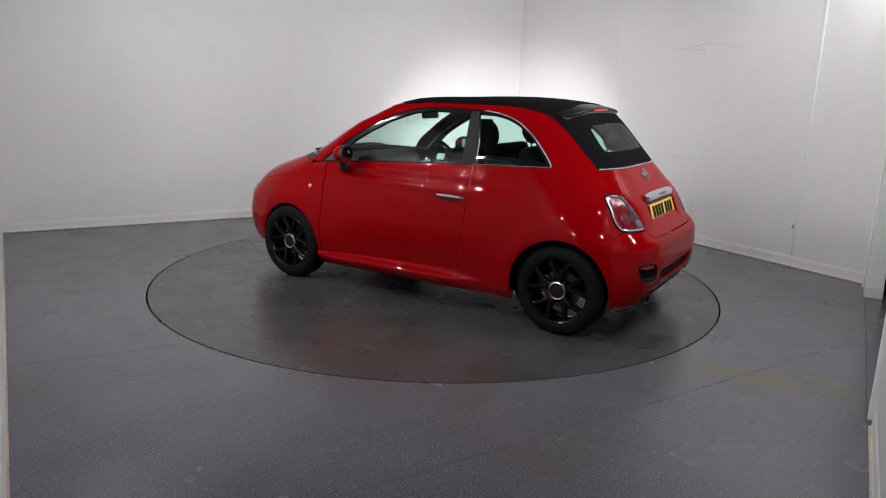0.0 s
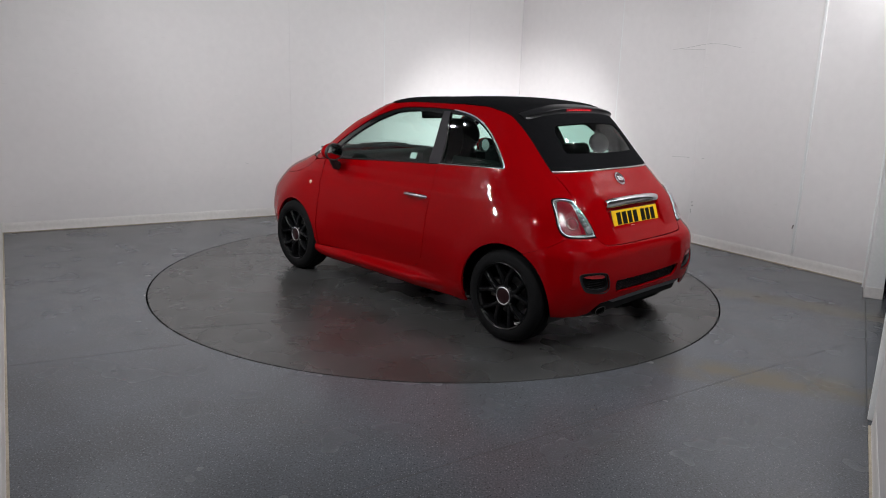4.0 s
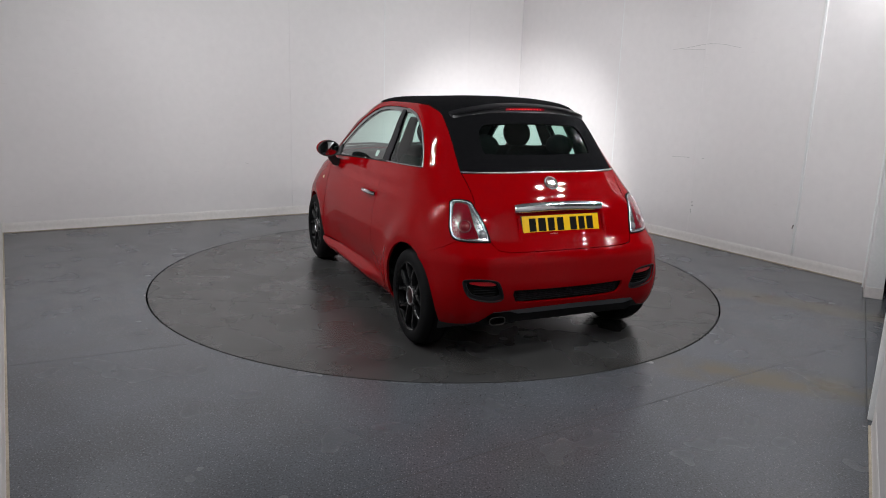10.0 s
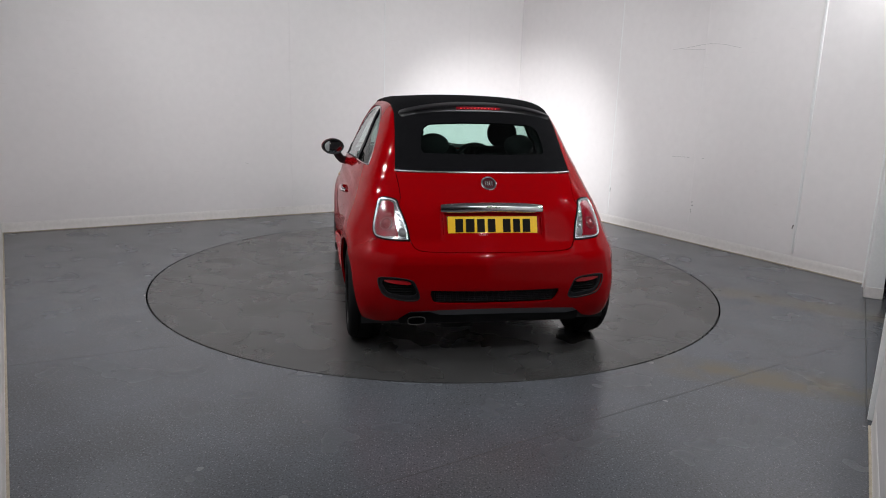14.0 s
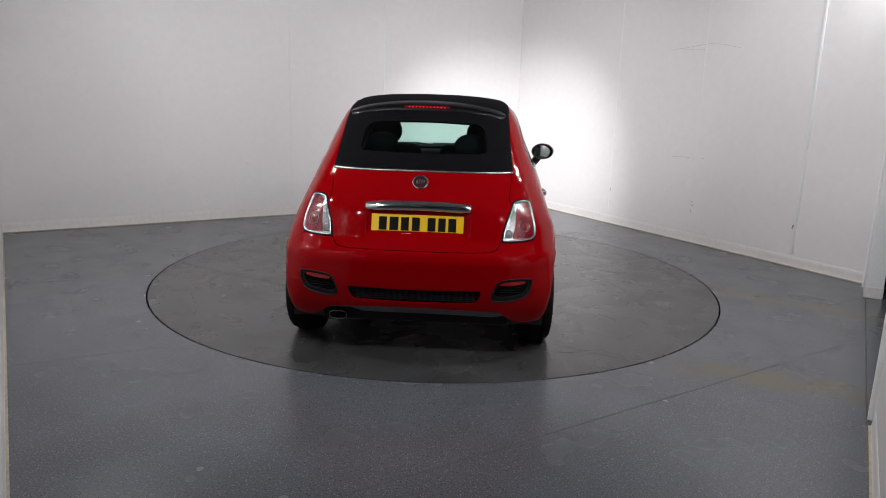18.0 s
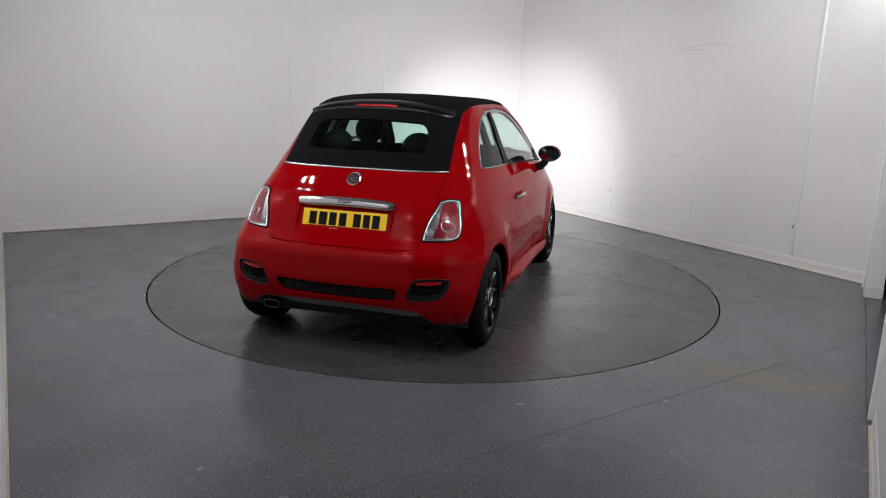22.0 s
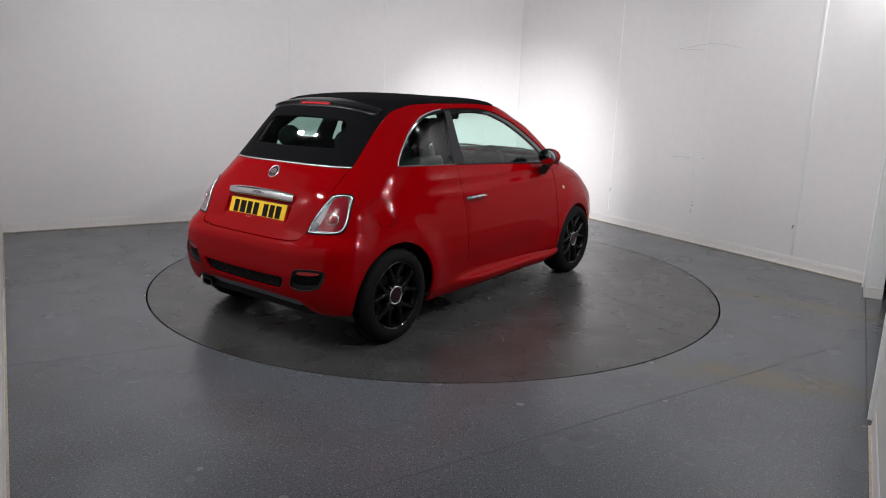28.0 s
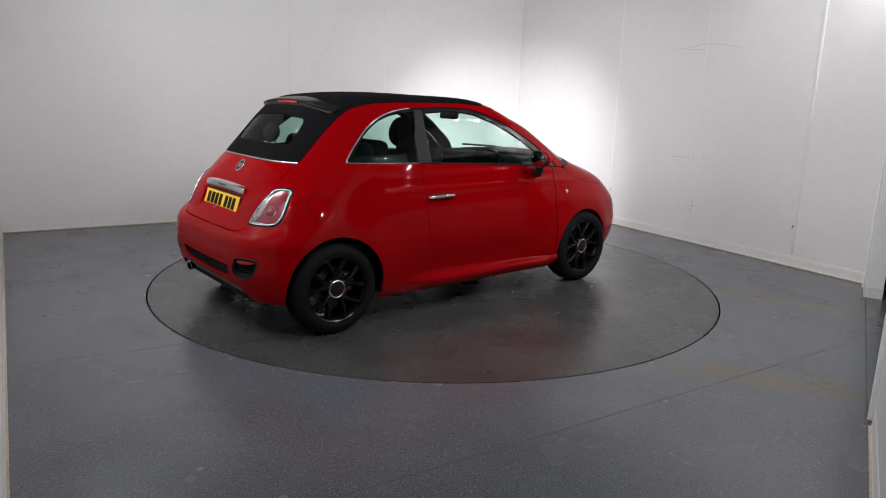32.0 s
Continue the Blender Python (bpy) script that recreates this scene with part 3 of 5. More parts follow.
def flare(y, z):
    """Swell of the wings round the wheels."""
    k = 0.0
    for yc, r, amp in ((WF, 0.32, 0.022), (-WB, 0.345, 0.022)):
        dist = math.hypot(y - yc, (z - HUB_Z) * 0.9)
        k += amp * math.exp(-(((dist - r) / (0.10 if dist > r else 0.2)) ** 2))
    return k * min(1, max(0, (z - 0.1) / 0.15))


def lift(psi, v, off=0.0):
    """Point of the skin: psi 0 rear centre, 90 to 110 flank, 200 front centre; negative on the left."""
    z, W, YR, YF, nr_, nf_ = skin(v)
    s, a = (-1 if psi < 0 else 1), abs(psi)
    if a <= 90:
        p = radians(a)
        r = (abs(math.sin(p)) ** nr_ + abs(math.cos(p)) ** nr_) ** (-1 / nr_)
        x, y = W * r * math.sin(p), Y0R - (Y0R - YR) * r * math.cos(p)
    elif a <= 110:
        x, y = W, Y0R + (a - 90) / 20 * (y0f(YF) - Y0R)
    else:
        p = radians(200 - a)
        r = (abs(math.sin(p)) ** nf_ + abs(math.cos(p)) ** nf_) ** (-1 / nf_)
        x, y = W * r * math.sin(p), y0f(YF) + (YF - y0f(YF)) * r * math.cos(p)
    if v < 1.0:
        x += flare(y, z) * min(1, x / 0.5)
        fade = min(1, max(0, (a - 62) / 14)) * min(1, max(0, (165 - a) / 25))
        x += fade * (0.0075 * math.exp(-(((z - 0.940) / 0.030) ** 2)) + 0.0080 * math.exp(-(((z - 0.850) / 0.030) ** 2)) - 0.027 * math.exp(-(((z - 0.32) / 0.135) ** 2)) * min(1, max(0, (0.78 - abs(y)) / 0.36)) ** 1.5)
    q = Vector((s * x, y, z))
    return q + normal(psi, v) * off if off else q


def normal(psi, v):
    e, g = 0.4, 0.004
    a = lift(psi + e, v) - lift(psi - e, v) if abs(psi) > e else lift(e, v) - lift(-e, v)
    b = lift(psi, min(v + g, 1.88)) - lift(psi, v - g)
    n = a.cross(b)
    return n.normalized() if n.length > 1e-12 else Vector((0, 0, 1))


def vz(z):
    return float(np.interp(z, SKA[:, 1], SKA[:, 0]))


def S(y, z, sgn=1):
    """Domain point of the flank at y, z."""
    v = vz(z)
    _, W, YR, YF, nr_, nf_ = skin(v)
    if y < Y0R:
        u = min((Y0R - y) / (Y0R - YR), 0.99999)
        p = math.degrees(math.atan2((1 - u**nr_) ** (1 / nr_), u))
    elif y <= y0f(YF):
        p = 90 + 20 * (y - Y0R) / (y0f(YF) - Y0R)
    else:
        u = min((y - y0f(YF)) / (YF - y0f(YF)), 0.99999)
        p = 200 - math.degrees(math.atan2((1 - u**nf_) ** (1 / nf_), u))
    return (sgn * p, v)


def B(x, z):
    """Domain point of the tail at x, z."""
    v = vz(z)
    _, W, YR, YF, nr_, nf_ = skin(v)
    r = min(abs(x) / W, 0.99999)
    return (math.copysign(math.degrees(math.atan2(r, (1 - r**nr_) ** (1 / nr_))), x), v)


def F(x, z):
    """Domain point of the nose at x, z."""
    v = vz(z)
    _, W, YR, YF, nr_, nf_ = skin(v)
    r = min(abs(x) / W, 0.99999)
    return (math.copysign(200 - math.degrees(math.atan2(r, (1 - r**nf_) ** (1 / nf_))), x if x else 1), v)


def curve(pts, per=6, closed=False):
    """Catmull-Rom through domain points."""
    n, out = len(pts), []
    for i in range(n if closed else n - 1):
        p = [np.array(pts[(i + k) % n] if closed else pts[min(max(i + k, 0), n - 1)], float) for k in (-1, 0, 1, 2)]
        for j in range(per):
            t = j / per
            out.append(tuple(0.5 * (2 * p[1] + (p[2] - p[0]) * t + (2 * p[0] - 5 * p[1] + 4 * p[2] - p[3]) * t * t + (3 * p[1] - p[0] - 3 * p[2] + p[3]) * t**3)))
    if not closed:
        out.append(tuple(pts[-1]))
    return out


KX = 0.022  # metres to a degree of psi, about


def resample(loop, step):
    out = []
    q = [np.array((a * KX, b)) for a, b in loop]
    for a, b in zip(q, q[1:] + q[:1]):
        k = max(1, int(round(np.linalg.norm(b - a) / step)))
        out += [a + (b - a) * i / k for i in range(k)]
    return out


def inset(loop, by):
    """Shrink a closed loop (in the flattened skin) by a distance."""
    n = len(loop)
    area = sum(loop[i - 1][0] * loop[i][1] - loop[i][0] * loop[i - 1][1] for i in range(n))
    s = 1 if area > 0 else -1
    out = []
    for i in range(n):
        d = loop[(i + 1) % n] - loop[i - 1]
        d = d / (np.linalg.norm(d) + 1e-9)
        out.append(loop[i] + s * by * np.array((-d[1], d[0])))
    return out


def inside(pts, loops):
    c = np.zeros(len(pts), bool)
    for lp in loops:
        a = np.array(lp)
        b = np.roll(a, -1, 0)
        for (x1, y1), (x2, y2) in zip(a, b):
            if y1 != y2:
                hit = ((y1 > pts[:, 1]) != (y2 > pts[:, 1])) & (pts[:, 0] < (x2 - x1) * (pts[:, 1] - y1) / (y2 - y1) + x1)
                c ^= hit
    return c


from mathutils.geometry import delaunay_2d_cdt


def raised(psi, v, bulge):
    return lift(psi, v) + normal(psi, v) * bulge(psi, v)


def panel(name, loops, mat, parent, label="", off=0.0, gap=0.0022, thick=0.014, step=0.03, edge=0.0012, bulge=None, mirror=False):
    """A sheet of the skin bounded by loops of domain points (the first outside, the rest holes), with turned-in edges."""
    rs = []
    for i, lp in enumerate(loops):
        r = resample(lp, step * 0.7)
        rs.append(inset(r, gap if i == 0 else -gap))
    allp = np.array([q for r in rs for q in r])
    lo, hi = allp.min(0), allp.max(0)
    gx, gy = np.arange(lo[0] + step / 2, hi[0], step), np.arange(lo[1] + step / 2, hi[1], step)
    grid = np.array([(x + (step / 2 if j % 2 else 0), y) for j, y in enumerate(gy) for x in gx])
    if len(grid):
        grid = grid[inside(grid, rs)]
    if len(grid):
        dmin = np.min(np.linalg.norm(grid[:, None] - allp[None], axis=2), axis=1)
        grid = grid[dmin > step * 0.45]
    verts = [Vector(q) for q in allp] + [Vector(q) for q in grid]
    edges, k = [], 0
    for r in rs:
        edges += [(k + i, k + (i + 1) % len(r)) for i in range(len(r))]
        k += len(r)
    vs, es, fs, _, _, _ = delaunay_2d_cdt(verts, edges, [], 0, 1e-7)
    V = np.array([tuple(v) for v in vs])
    cen = np.array([V[list(f)].mean(0) for f in fs])
    keep = [f for f, ok in zip(fs, inside(cen, rs)) if ok]
    used = sorted({i for f in keep for i in f})
    ren = {o: i for i, o in enumerate(used)}
    nb = len(allp)
    co, no = [], []
    for o in used:
        psi, v = V[o][0] / KX, V[o][1]
        n = normal(psi, v)
        h = off + (bulge(psi, v) if bulge else 0)
        co.append(lift(psi, v) + n * h)
        if bulge:  # shade by the shaped surface
            du, dv = raised(psi + 0.2, v, bulge) - raised(psi - 0.2, v, bulge), raised(psi, v + 0.003, bulge) - raised(psi, v - 0.003, bulge)
            k = du.cross(dv)
            if k.length > 1e-12:
                k.normalize()
                n = k if k.dot(n) > 0 else -k
        no.append(n)
    faces = [tuple(ren[i] for i in f) for f in keep]
    count = {}
    for f in faces:
        for i in range(3):
            e = (f[i], f[(i + 1) % 3])
            count[e] = count.get(e, 0) + 1
    rim = [e for e in count if (e[1], e[0]) not in count]
    onrim = {i for e in rim for i in e}
    flat = (co[faces[0][1]] - co[faces[0][0]]).cross(co[faces[0][2]] - co[faces[0][0]]).dot(no[faces[0][0]]) if faces else 1
    if flat < 0:
        faces = [f[::-1] for f in faces]
        rim = [e[::-1] for e in rim]
    base = len(co)
    for i in onrim:
        co[i] = co[i] - no[i] * edge
    idx = {}
    extra, exn = [], []
    for a, b in rim:
        side = (co[b] - co[a]).cross(no[a])
        side = side.normalized() if side.length else no[a]
        for i in (a, b):
            for dep in (0, 1):
                key = (i, dep)
                if key not in idx:
                    idx[key] = base + len(extra)
                    extra.append(co[i] - no[i] * thick * dep)
                    exn.append(side.copy())
                else:
                    exn[idx[key] - base] += side
    for a, b in rim:
        faces.append((idx[(a, 0)], idx[(a, 1)], idx[(b, 1)], idx[(b, 0)]))
    co += extra
    no += [n.normalized() if n.length else Vector((0, 0, 1)) for n in exn]
    out = []
    for sgn in ((1, -1) if mirror else (1,)):
        me = bpy.data.meshes.new(name)
        me.from_pydata([(sgn * c.x, c.y, c.z) for c in co], [], faces if sgn > 0 else [f[::-1] for f in faces])
        me.polygons.foreach_set("use_smooth", [True] * len(me.polygons))
        me.normals_split_custom_set_from_vertices([(sgn * n.x, n.y, n.z) for n in no])
        me.materials.append(mat)
        ob = new(name, me)
        ob.parent = parent
        if label:
            tagged(ob, label)
        out.append(ob)
    return out


def ribbon(name, pts, width, height, mat, parent, label="", mirror=False, off=0.0, closed=False):
    """A slim strip on the skin along domain points: a half-round of that width and height."""
    out = []
    for sgn in ((1, -1) if mirror else (1,)):
        bm = bmesh.new()
        rings = []
        q = [lift(*p) for p in pts]
        n = len(q)
        for i in range(n):
            a, b = (q[i - 1], q[(i + 1) % n]) if closed else (q[max(i - 1, 0)], q[min(i + 1, n - 1)])
            d = (b - a).normalized()
            up = normal(*pts[i])
            s = d.cross(up).normalized()
            ring = []
            for k in range(7):
                an = math.pi * k / 6
                w = q[i] + s * width / 2 * math.cos(an) + up * (off + height * math.sin(an))
                ring.append(bm.verts.new((sgn * w.x, w.y, w.z)))
            rings.append(ring)
        for a, b in list(zip(rings, rings[1:])) + ([(rings[-1], rings[0])] if closed else []):
            for k in range(6):
                bm.faces.new((a[k], a[k + 1], b[k + 1], b[k]))
        out.append(part(name, bm, mat, parent, label))
    return out


def arch(yc, r, z_end, sgn=1, n=20):
    """Wheel arch edge from the rear foot over the top to the front foot, as flank points."""
    a0 = math.asin(max(-1, min(1, (z_end - HUB_Z) / r)))
    return [S(yc - r * math.cos(a), HUB_Z + r * math.sin(a), sgn) for a in np.linspace(a0, math.pi - a0, n)]


car = new("convertible_car", None)
tagged(car, "red three-door hatchback with a black fabric roof and black wheels", "car")

RA, FA = 0.330, 0.310
# outlines shared by neighbours (right side)
belt = [S(0.82, 0.953), S(0.60, 0.972), S(0.2, 0.995), S(-0.2, 1.017), S(-0.455, 1.028)]
door_rear = [S(-0.455, 1.028), S(-0.462, 0.90), S(-0.458, 0.75), S(-0.445, 0.60), S(-0.425, 0.48), S(-0.39, 0.385), S(-0.335, 0.322), S(-0.26, 0.296)]
door_front = [S(0.815, 0.268), S(0.825, 0.40), S(0.82, 0.55), S(0.81, 0.70), S(0.812, 0.85), S(0.82, 0.953)]
# glass outlines
glass_door = curve([S(-0.352, 1.032), S(-0.346, 1.20), S(-0.335, 1.352)], 4)[:-1] + curve([S(-0.335, 1.352), S(-0.10, 1.368), S(0.09, 1.352), S(0.25, 1.308), S(0.46, 1.212), S(0.64, 1.100), S(0.745, 0.995)], 5) + [S(0.40, 0.992), S(0.0, 1.014)]
quarter_out = curve([S(-0.478, 1.030), S(-0.455, 1.20), S(-0.405, 1.362)], 4)[:-1] + curve([S(-0.405, 1.362), S(-0.55, 1.352), S(-0.68, 1.315), S(-0.80, 1.245), S(-0.90, 1.150), S(-0.965, 1.075), S(-0.985, 1.052)], 5) + [S(-0.75, 1.043)]
# the whole side opening: from the quarter light's foot round the windows to the mirror corner
opening = curve([S(-1.005, 1.046), S(-0.985, 1.085), S(-0.915, 1.165), S(-0.81, 1.262), S(-0.69, 1.332), S(-0.55, 1.370), S(-0.40, 1.384), S(-0.10, 1.389), S(0.11, 1.376), S(0.28, 1.332), S(0.49, 1.240), S(0.69, 1.122), S(0.83, 1.012), S(0.895, 0.950)], 5)

lamp = curve([B(0.531, 0.872), B(0.541, 0.896), B(0.582, 0.905), B(0.624, 0.898), B(0.639, 0.870), B(0.655, 0.812), B(0.666, 0.757), B(0.662, 0.716), B(0.638, 0.699), B(0.565, 0.694), B(0.493, 0.694), B(0.480, 0.703), B(0.496, 0.78)], 6, True)
cut = S(-1.28, 0.590)
arch_lo = [q for q in arch(-WB, RA, 0.225, n=28)]
ks = min(range(14), key=lambda i: abs(arch_lo[i][1] - 0.590))
arch_tail, arch_side = arch_lo[: ks + 1], arch_lo[ks:]
lamp_out, lamp_foot, lamp_in = lamp[0:49], lamp[48:67], lamp[66:] + lamp[:1]
edge_tail = curve([B(0.531, 1.043), B(0.520, 0.98), B(0.516, 0.91), B(0.531, 0.872)], 3)
edge_fabric = curve([B(0.531, 1.048), B(0.522, 1.15), B(0.513, 1.25), B(0.507, 1.33), S(-0.86, 1.378), S(-0.70, 1.411)], 4)
edge_roof = [S(-0.70, 1.411)] + [(S(y, 1.41)[0], 1.447) for y in (-0.5, -0.3, -0.1, 0.05)] + [S(0.235, 1.404)]
edge_screen = curve([S(0.235, 1.404), S(0.385, 1.374), S(0.60, 1.270), S(0.765, 1.162), S(0.91, 1.057), S(1.01, 0.958)], 4)

side_loop = (arch_side[::1] + [S(-0.79, 0.286)] + door_rear[::-1] + opening + [S(0.95, 0.943)] + edge_screen[::-1] + edge_roof[::-1][1:-1]
             + edge_fabric[::-1] + edge_tail[1:-1] + lamp_out[:-1] + [lamp_out[-1]])
panel("body_side", [side_loop], M_PAINT, car, "gloss red quarter panel with roof rail", mirror=True, gap=0.0010, step=0.018)
panel("inner_side", [side_loop], M_TRIM, car, "dark inner trim", off=-0.020, gap=0.004, thick=0.004, mirror=True, step=0.05)

door_loop = curve(door_rear, 3) + [S(0.2, 0.280), S(0.70, 0.270)] + door_front + belt[1:-1]
panel("door", [door_loop], M_PAINT, car, "gloss red door skin", mirror=True, gap=0.0028, step=0.018)
panel("door_card", [door_loop], M_TRIM, car, "dark inner door card", off=-0.020, gap=0.001, thick=0.004, mirror=True, step=0.06)

frame_loop = opening + [S(0.60, 0.972), S(0.2, 0.995), S(-0.2, 1.017), S(-0.455, 1.028), S(-0.75, 1.038)]
panel("window_frame", [frame_loop, glass_door, quarter_out], M_GLOSSBLK, car, "black window surround", off=-0.006, gap=0.001, mirror=True, thick=0.02)
panel("door_glass", [glass_door], M_GLASS, car, "lightly tinted door window", off=-0.010, gap=-0.006, thick=0.002, mirror=True, step=0.05)
panel("quarter_glass", [quarter_out], M_SMOKE, car, "tinted rear quarter window", off=-0.010, gap=-0.006, thick=0.002, mirror=True, step=0.05)
pillar_loop = [S(-0.356, 1.026), S(-0.350, 1.20), S(-0.338, 1.374), S(-0.398, 1.374), S(-0.448, 1.20), S(-0.470, 1.030)]
panel("centre_pillar", [pillar_loop], M_PILLAR, car, "satin dark grey pillar cover", off=-0.002, gap=0.001, mirror=True)
for name, y0, y1, mat, label in (("belt_trim", -1.0, -0.458, M_SATIN, "slim satin chrome waist strip"), ("belt_seal", -0.452, 0.885, M_PILLAR, "dark rubber window seal")):
    ribbon(name, [S(y, float(np.interp(y, [-1.0, -0.455, 0.2, 0.6, 0.9], [1.046, 1.028, 0.995, 0.972, 0.948])) + 0.003) for y in np.linspace(y0, y1, 24)], 0.009, 0.006, mat, car, label, True)
ribbon("window_trim", curve([S(-0.44, 1.380), S(-0.55, 1.367), S(-0.685, 1.330), S(-0.805, 1.260), S(-0.91, 1.163), S(-0.985, 1.082), S(-1.003, 1.050)], 5), 0.009, 0.004, M_EDGE, car, "slim chrome strip round the quarter window", mirror=True)

# dark lining inside the quarter window, beside the pillar and along its foot
panel("pillar_lining", [[S(-0.37, 1.03), S(-0.355, 1.20), S(-0.34, 1.36), S(-0.47, 1.365), S(-0.535, 1.20), S(-0.56, 1.03)]], M_TRIM, car, "dark inner pillar lining", off=-0.075, gap=0, thick=0.01, mirror=True, step=0.05)
panel("quarter_lining", [[S(-0.50, 0.98), S(-0.50, 1.115), S(-0.75, 1.115), S(-0.955, 1.105), S(-1.03, 1.0)]], M_TRIM, car, "dark inner quarter lining", off=-0.07, gap=0, thick=0.01, mirror=True, step=0.05)

# tail
foot_gate = curve([lamp_in[0], B(0.455, 0.660), B(0.415, 0.643), B(0.30, 0.636), B(0.12, 0.634), B(0.0, 0.634)], 3)
gate_r = edge_tail[:-1] + lamp_in[::-1][:-1] + foot_gate


def flip(loop):
    return [(-a, b) for a, b in loop]


gate_loop = gate_r + flip(gate_r)[::-1][1:] + [B(-0.36, 1.046), B(-0.18, 1.048), B(0, 1.049), B(0.18, 1.048), B(0.36, 1.046)]


def plate_dip(psi, v):
    """Shallow recess that holds the number plate."""
    q = lift(psi, v)
    fx = min(1, max(0, (0.302 - abs(q.x)) / 0.026))
    fz = min(1, max(0, (0.866 - q.z) / 0.02)) * min(1, max(0, (q.z - 0.680) / 0.06))
    return -0.012 * (fx * fx * (3 - 2 * fx)) * (fz * fz * (3 - 2 * fz))


tailgate = panel("tailgate", [gate_loop], M_PAINT, car, "gloss red tailgate with a plate recess", bulge=plate_dip, step=0.012, gap=0.0042)[0]
panel("inner_gate", [gate_loop], M_TRIM, car, "dark inner trim", off=-0.03, gap=0.006, thick=0.004, step=0.06)
ribbon("roof_foot_trim", [B(x, 1.047) for x in np.linspace(-0.53, 0.53, 50)], 0.013, 0.006, M_SATIN, car, "slim chrome strip under the fabric roof")

vent = curve([B(0.428, 0.395), B(0.448, 0.455), B(0.475, 0.489), B(0.56, 0.502), B(0.638, 0.498), B(0.652, 0.480), B(0.640, 0.430), B(0.606, 0.392), B(0.51, 0.371), B(0.446, 0.372)], 4, True)
grille = curve([B(-0.366, 0.430), B(-0.18, 0.424), B(0.0, 0.422), B(0.18, 0.424), B(0.366, 0.430)], 4) + curve([B(0.368, 0.405), B(0.345, 0.362), B(0.31, 0.352), B(0.16, 0.346), B(0, 0.344), B(-0.16, 0.346), B(-0.31, 0.352), B(-0.345, 0.362), B(-0.368, 0.405)], 3)
hem = [B(0.70, 0.226), B(0.60, 0.232), B(0.54, 0.246), B(0.495, 0.285), B(0.47, 0.302), B(0.30, 0.308), B(0.0, 0.311)]
top_r = [lamp_out[-1]] + lamp_foot[1:-1] + foot_gate
bump_loop = [cut] + arch_tail[::-1][1:] + hem + flip(hem)[::-1][1:] + flip(arch_tail) + flip(top_r)[:-1] + top_r[::-1]


def bump_shape(psi, v):
    """Rolled shelf along the top edge of the bumper and a crease above the vents."""
    q = lift(psi, v)
    k = 0.006 * math.exp(-(((q.z - 0.60) / 0.05) ** 2)) if q.y < -1.3 else 0
    return k


bumper = panel("rear_bumper", [bump_loop, vent, flip(vent), grille], M_PAINT, car, "gloss red rear bumper", bulge=bump_shape, step=0.022, gap=0.0010)[0]
panel("vent_surround", [vent], M_GAP, car, "black bumper vent recess", off=-0.028, gap=-0.004, mirror=True, thick=0.004, step=0.02)
vent_c = tuple(np.mean(np.array(vent), 0))


def shrink(loop, c, ku, kv):
    return [(c[0] + (a - c[0]) * ku, c[1] + (b - c[1]) * kv) for a, b in loop]


ribbon("vent_rim", vent, 0.010, 0.004, M_VENT, car, "dark grey vent rim", True, off=-0.004, closed=True)
panel("vent_lip", [vent, shrink(vent, (vent_c[0], vent_c[1] + 0.012), 0.84, 0.70)], M_VENT, car, "dark grey sloping vent lip", off=-0.010, gap=0.0005, mirror=True, thick=0.012, step=0.012, edge=0.003)
for k in range(4):
    zz = 0.402 + 0.016 * k
    ribbon("vent_bar", [B(x, zz) for x in np.linspace(0.47, 0.60, 6)], 0.004, 0.004, M_MESH, car, "black vent mesh bar", True, off=-0.026)
panel("reflector", [curve([B(0.478, 0.464), B(0.503, 0.484), B(0.60, 0.487), B(0.622, 0.478), B(0.56, 0.466)], 4, True)], M_REFLECT, car, "red bumper reflector", off=-0.010, mirror=True, step=0.02, gap=0)
panel("grille_mesh", [grille], M_MESH, car, "black lower grille", off=-0.022, gap=-0.004, thick=0.004, step=0.02)
for k in range(6):
    ribbon("grille_bar", [B(x, 0.356 + 0.012 * k) for x in np.linspace(-0.335, 0.335, 20)], 0.004, 0.004, M_VENT, car, off=-0.021)
for k in range(41):
    x = -0.34 + 0.017 * k
    ribbon("grille_bar", [B(x + (0.004 if k % 2 else -0.004), z) for z in (0.352, 0.385, 0.418)], 0.0035, 0.0035, M_VENT, car, off=-0.0205)
diff = [B(x, 0.305 if abs(x) < 0.47 else 0.29) for x in np.linspace(-0.505, 0.505, 24)] + [B(0.51, 0.272), B(0.44, 0.258), B(0.2, 0.264), B(-0.2, 0.264), B(-0.30, 0.266), B(-0.36, 0.287), B(-0.47, 0.287), B(-0.51, 0.272)]
panel("diffuser", [diff], M_VALANCE, car, "dark grey lower valance", off=-0.014, gap=0, step=0.025, thick=0.05)
for x in (-0.62, -0.36, 0.36, 0.62):
    c, n = lift(*B(x, 0.545)), normal(*B(x, 0.545))
    part("parking_sensor", lathe([(0.001, 0.0015), (0.009, 0.0015), (0.010, -0.004)], 16, m=Matrix.Translation(c) @ n.to_track_quat("X", "Z").to_matrix().to_4x4()), M_PAINT, car)

# tail lamps: bright rim, red lens with a round bulb, clear band and frosted reverse lamp
lens_in = curve([B(0.552, 0.874), B(0.563, 0.889), B(0.588, 0.895), B(0.614, 0.889), B(0.628, 0.866), B(0.648, 0.810), B(0.659, 0.757), B(0.655, 0.721), B(0.634, 0.706), B(0.560, 0.708), B(0.537, 0.714), B(0.551, 0.79)], 6, True)
panel("lamp_bowl", [lamp], M_SILVER, car, "bright silvery tail lamp body", off=-0.004, mirror=True, gap=0.003, step=0.02, edge=0.002)
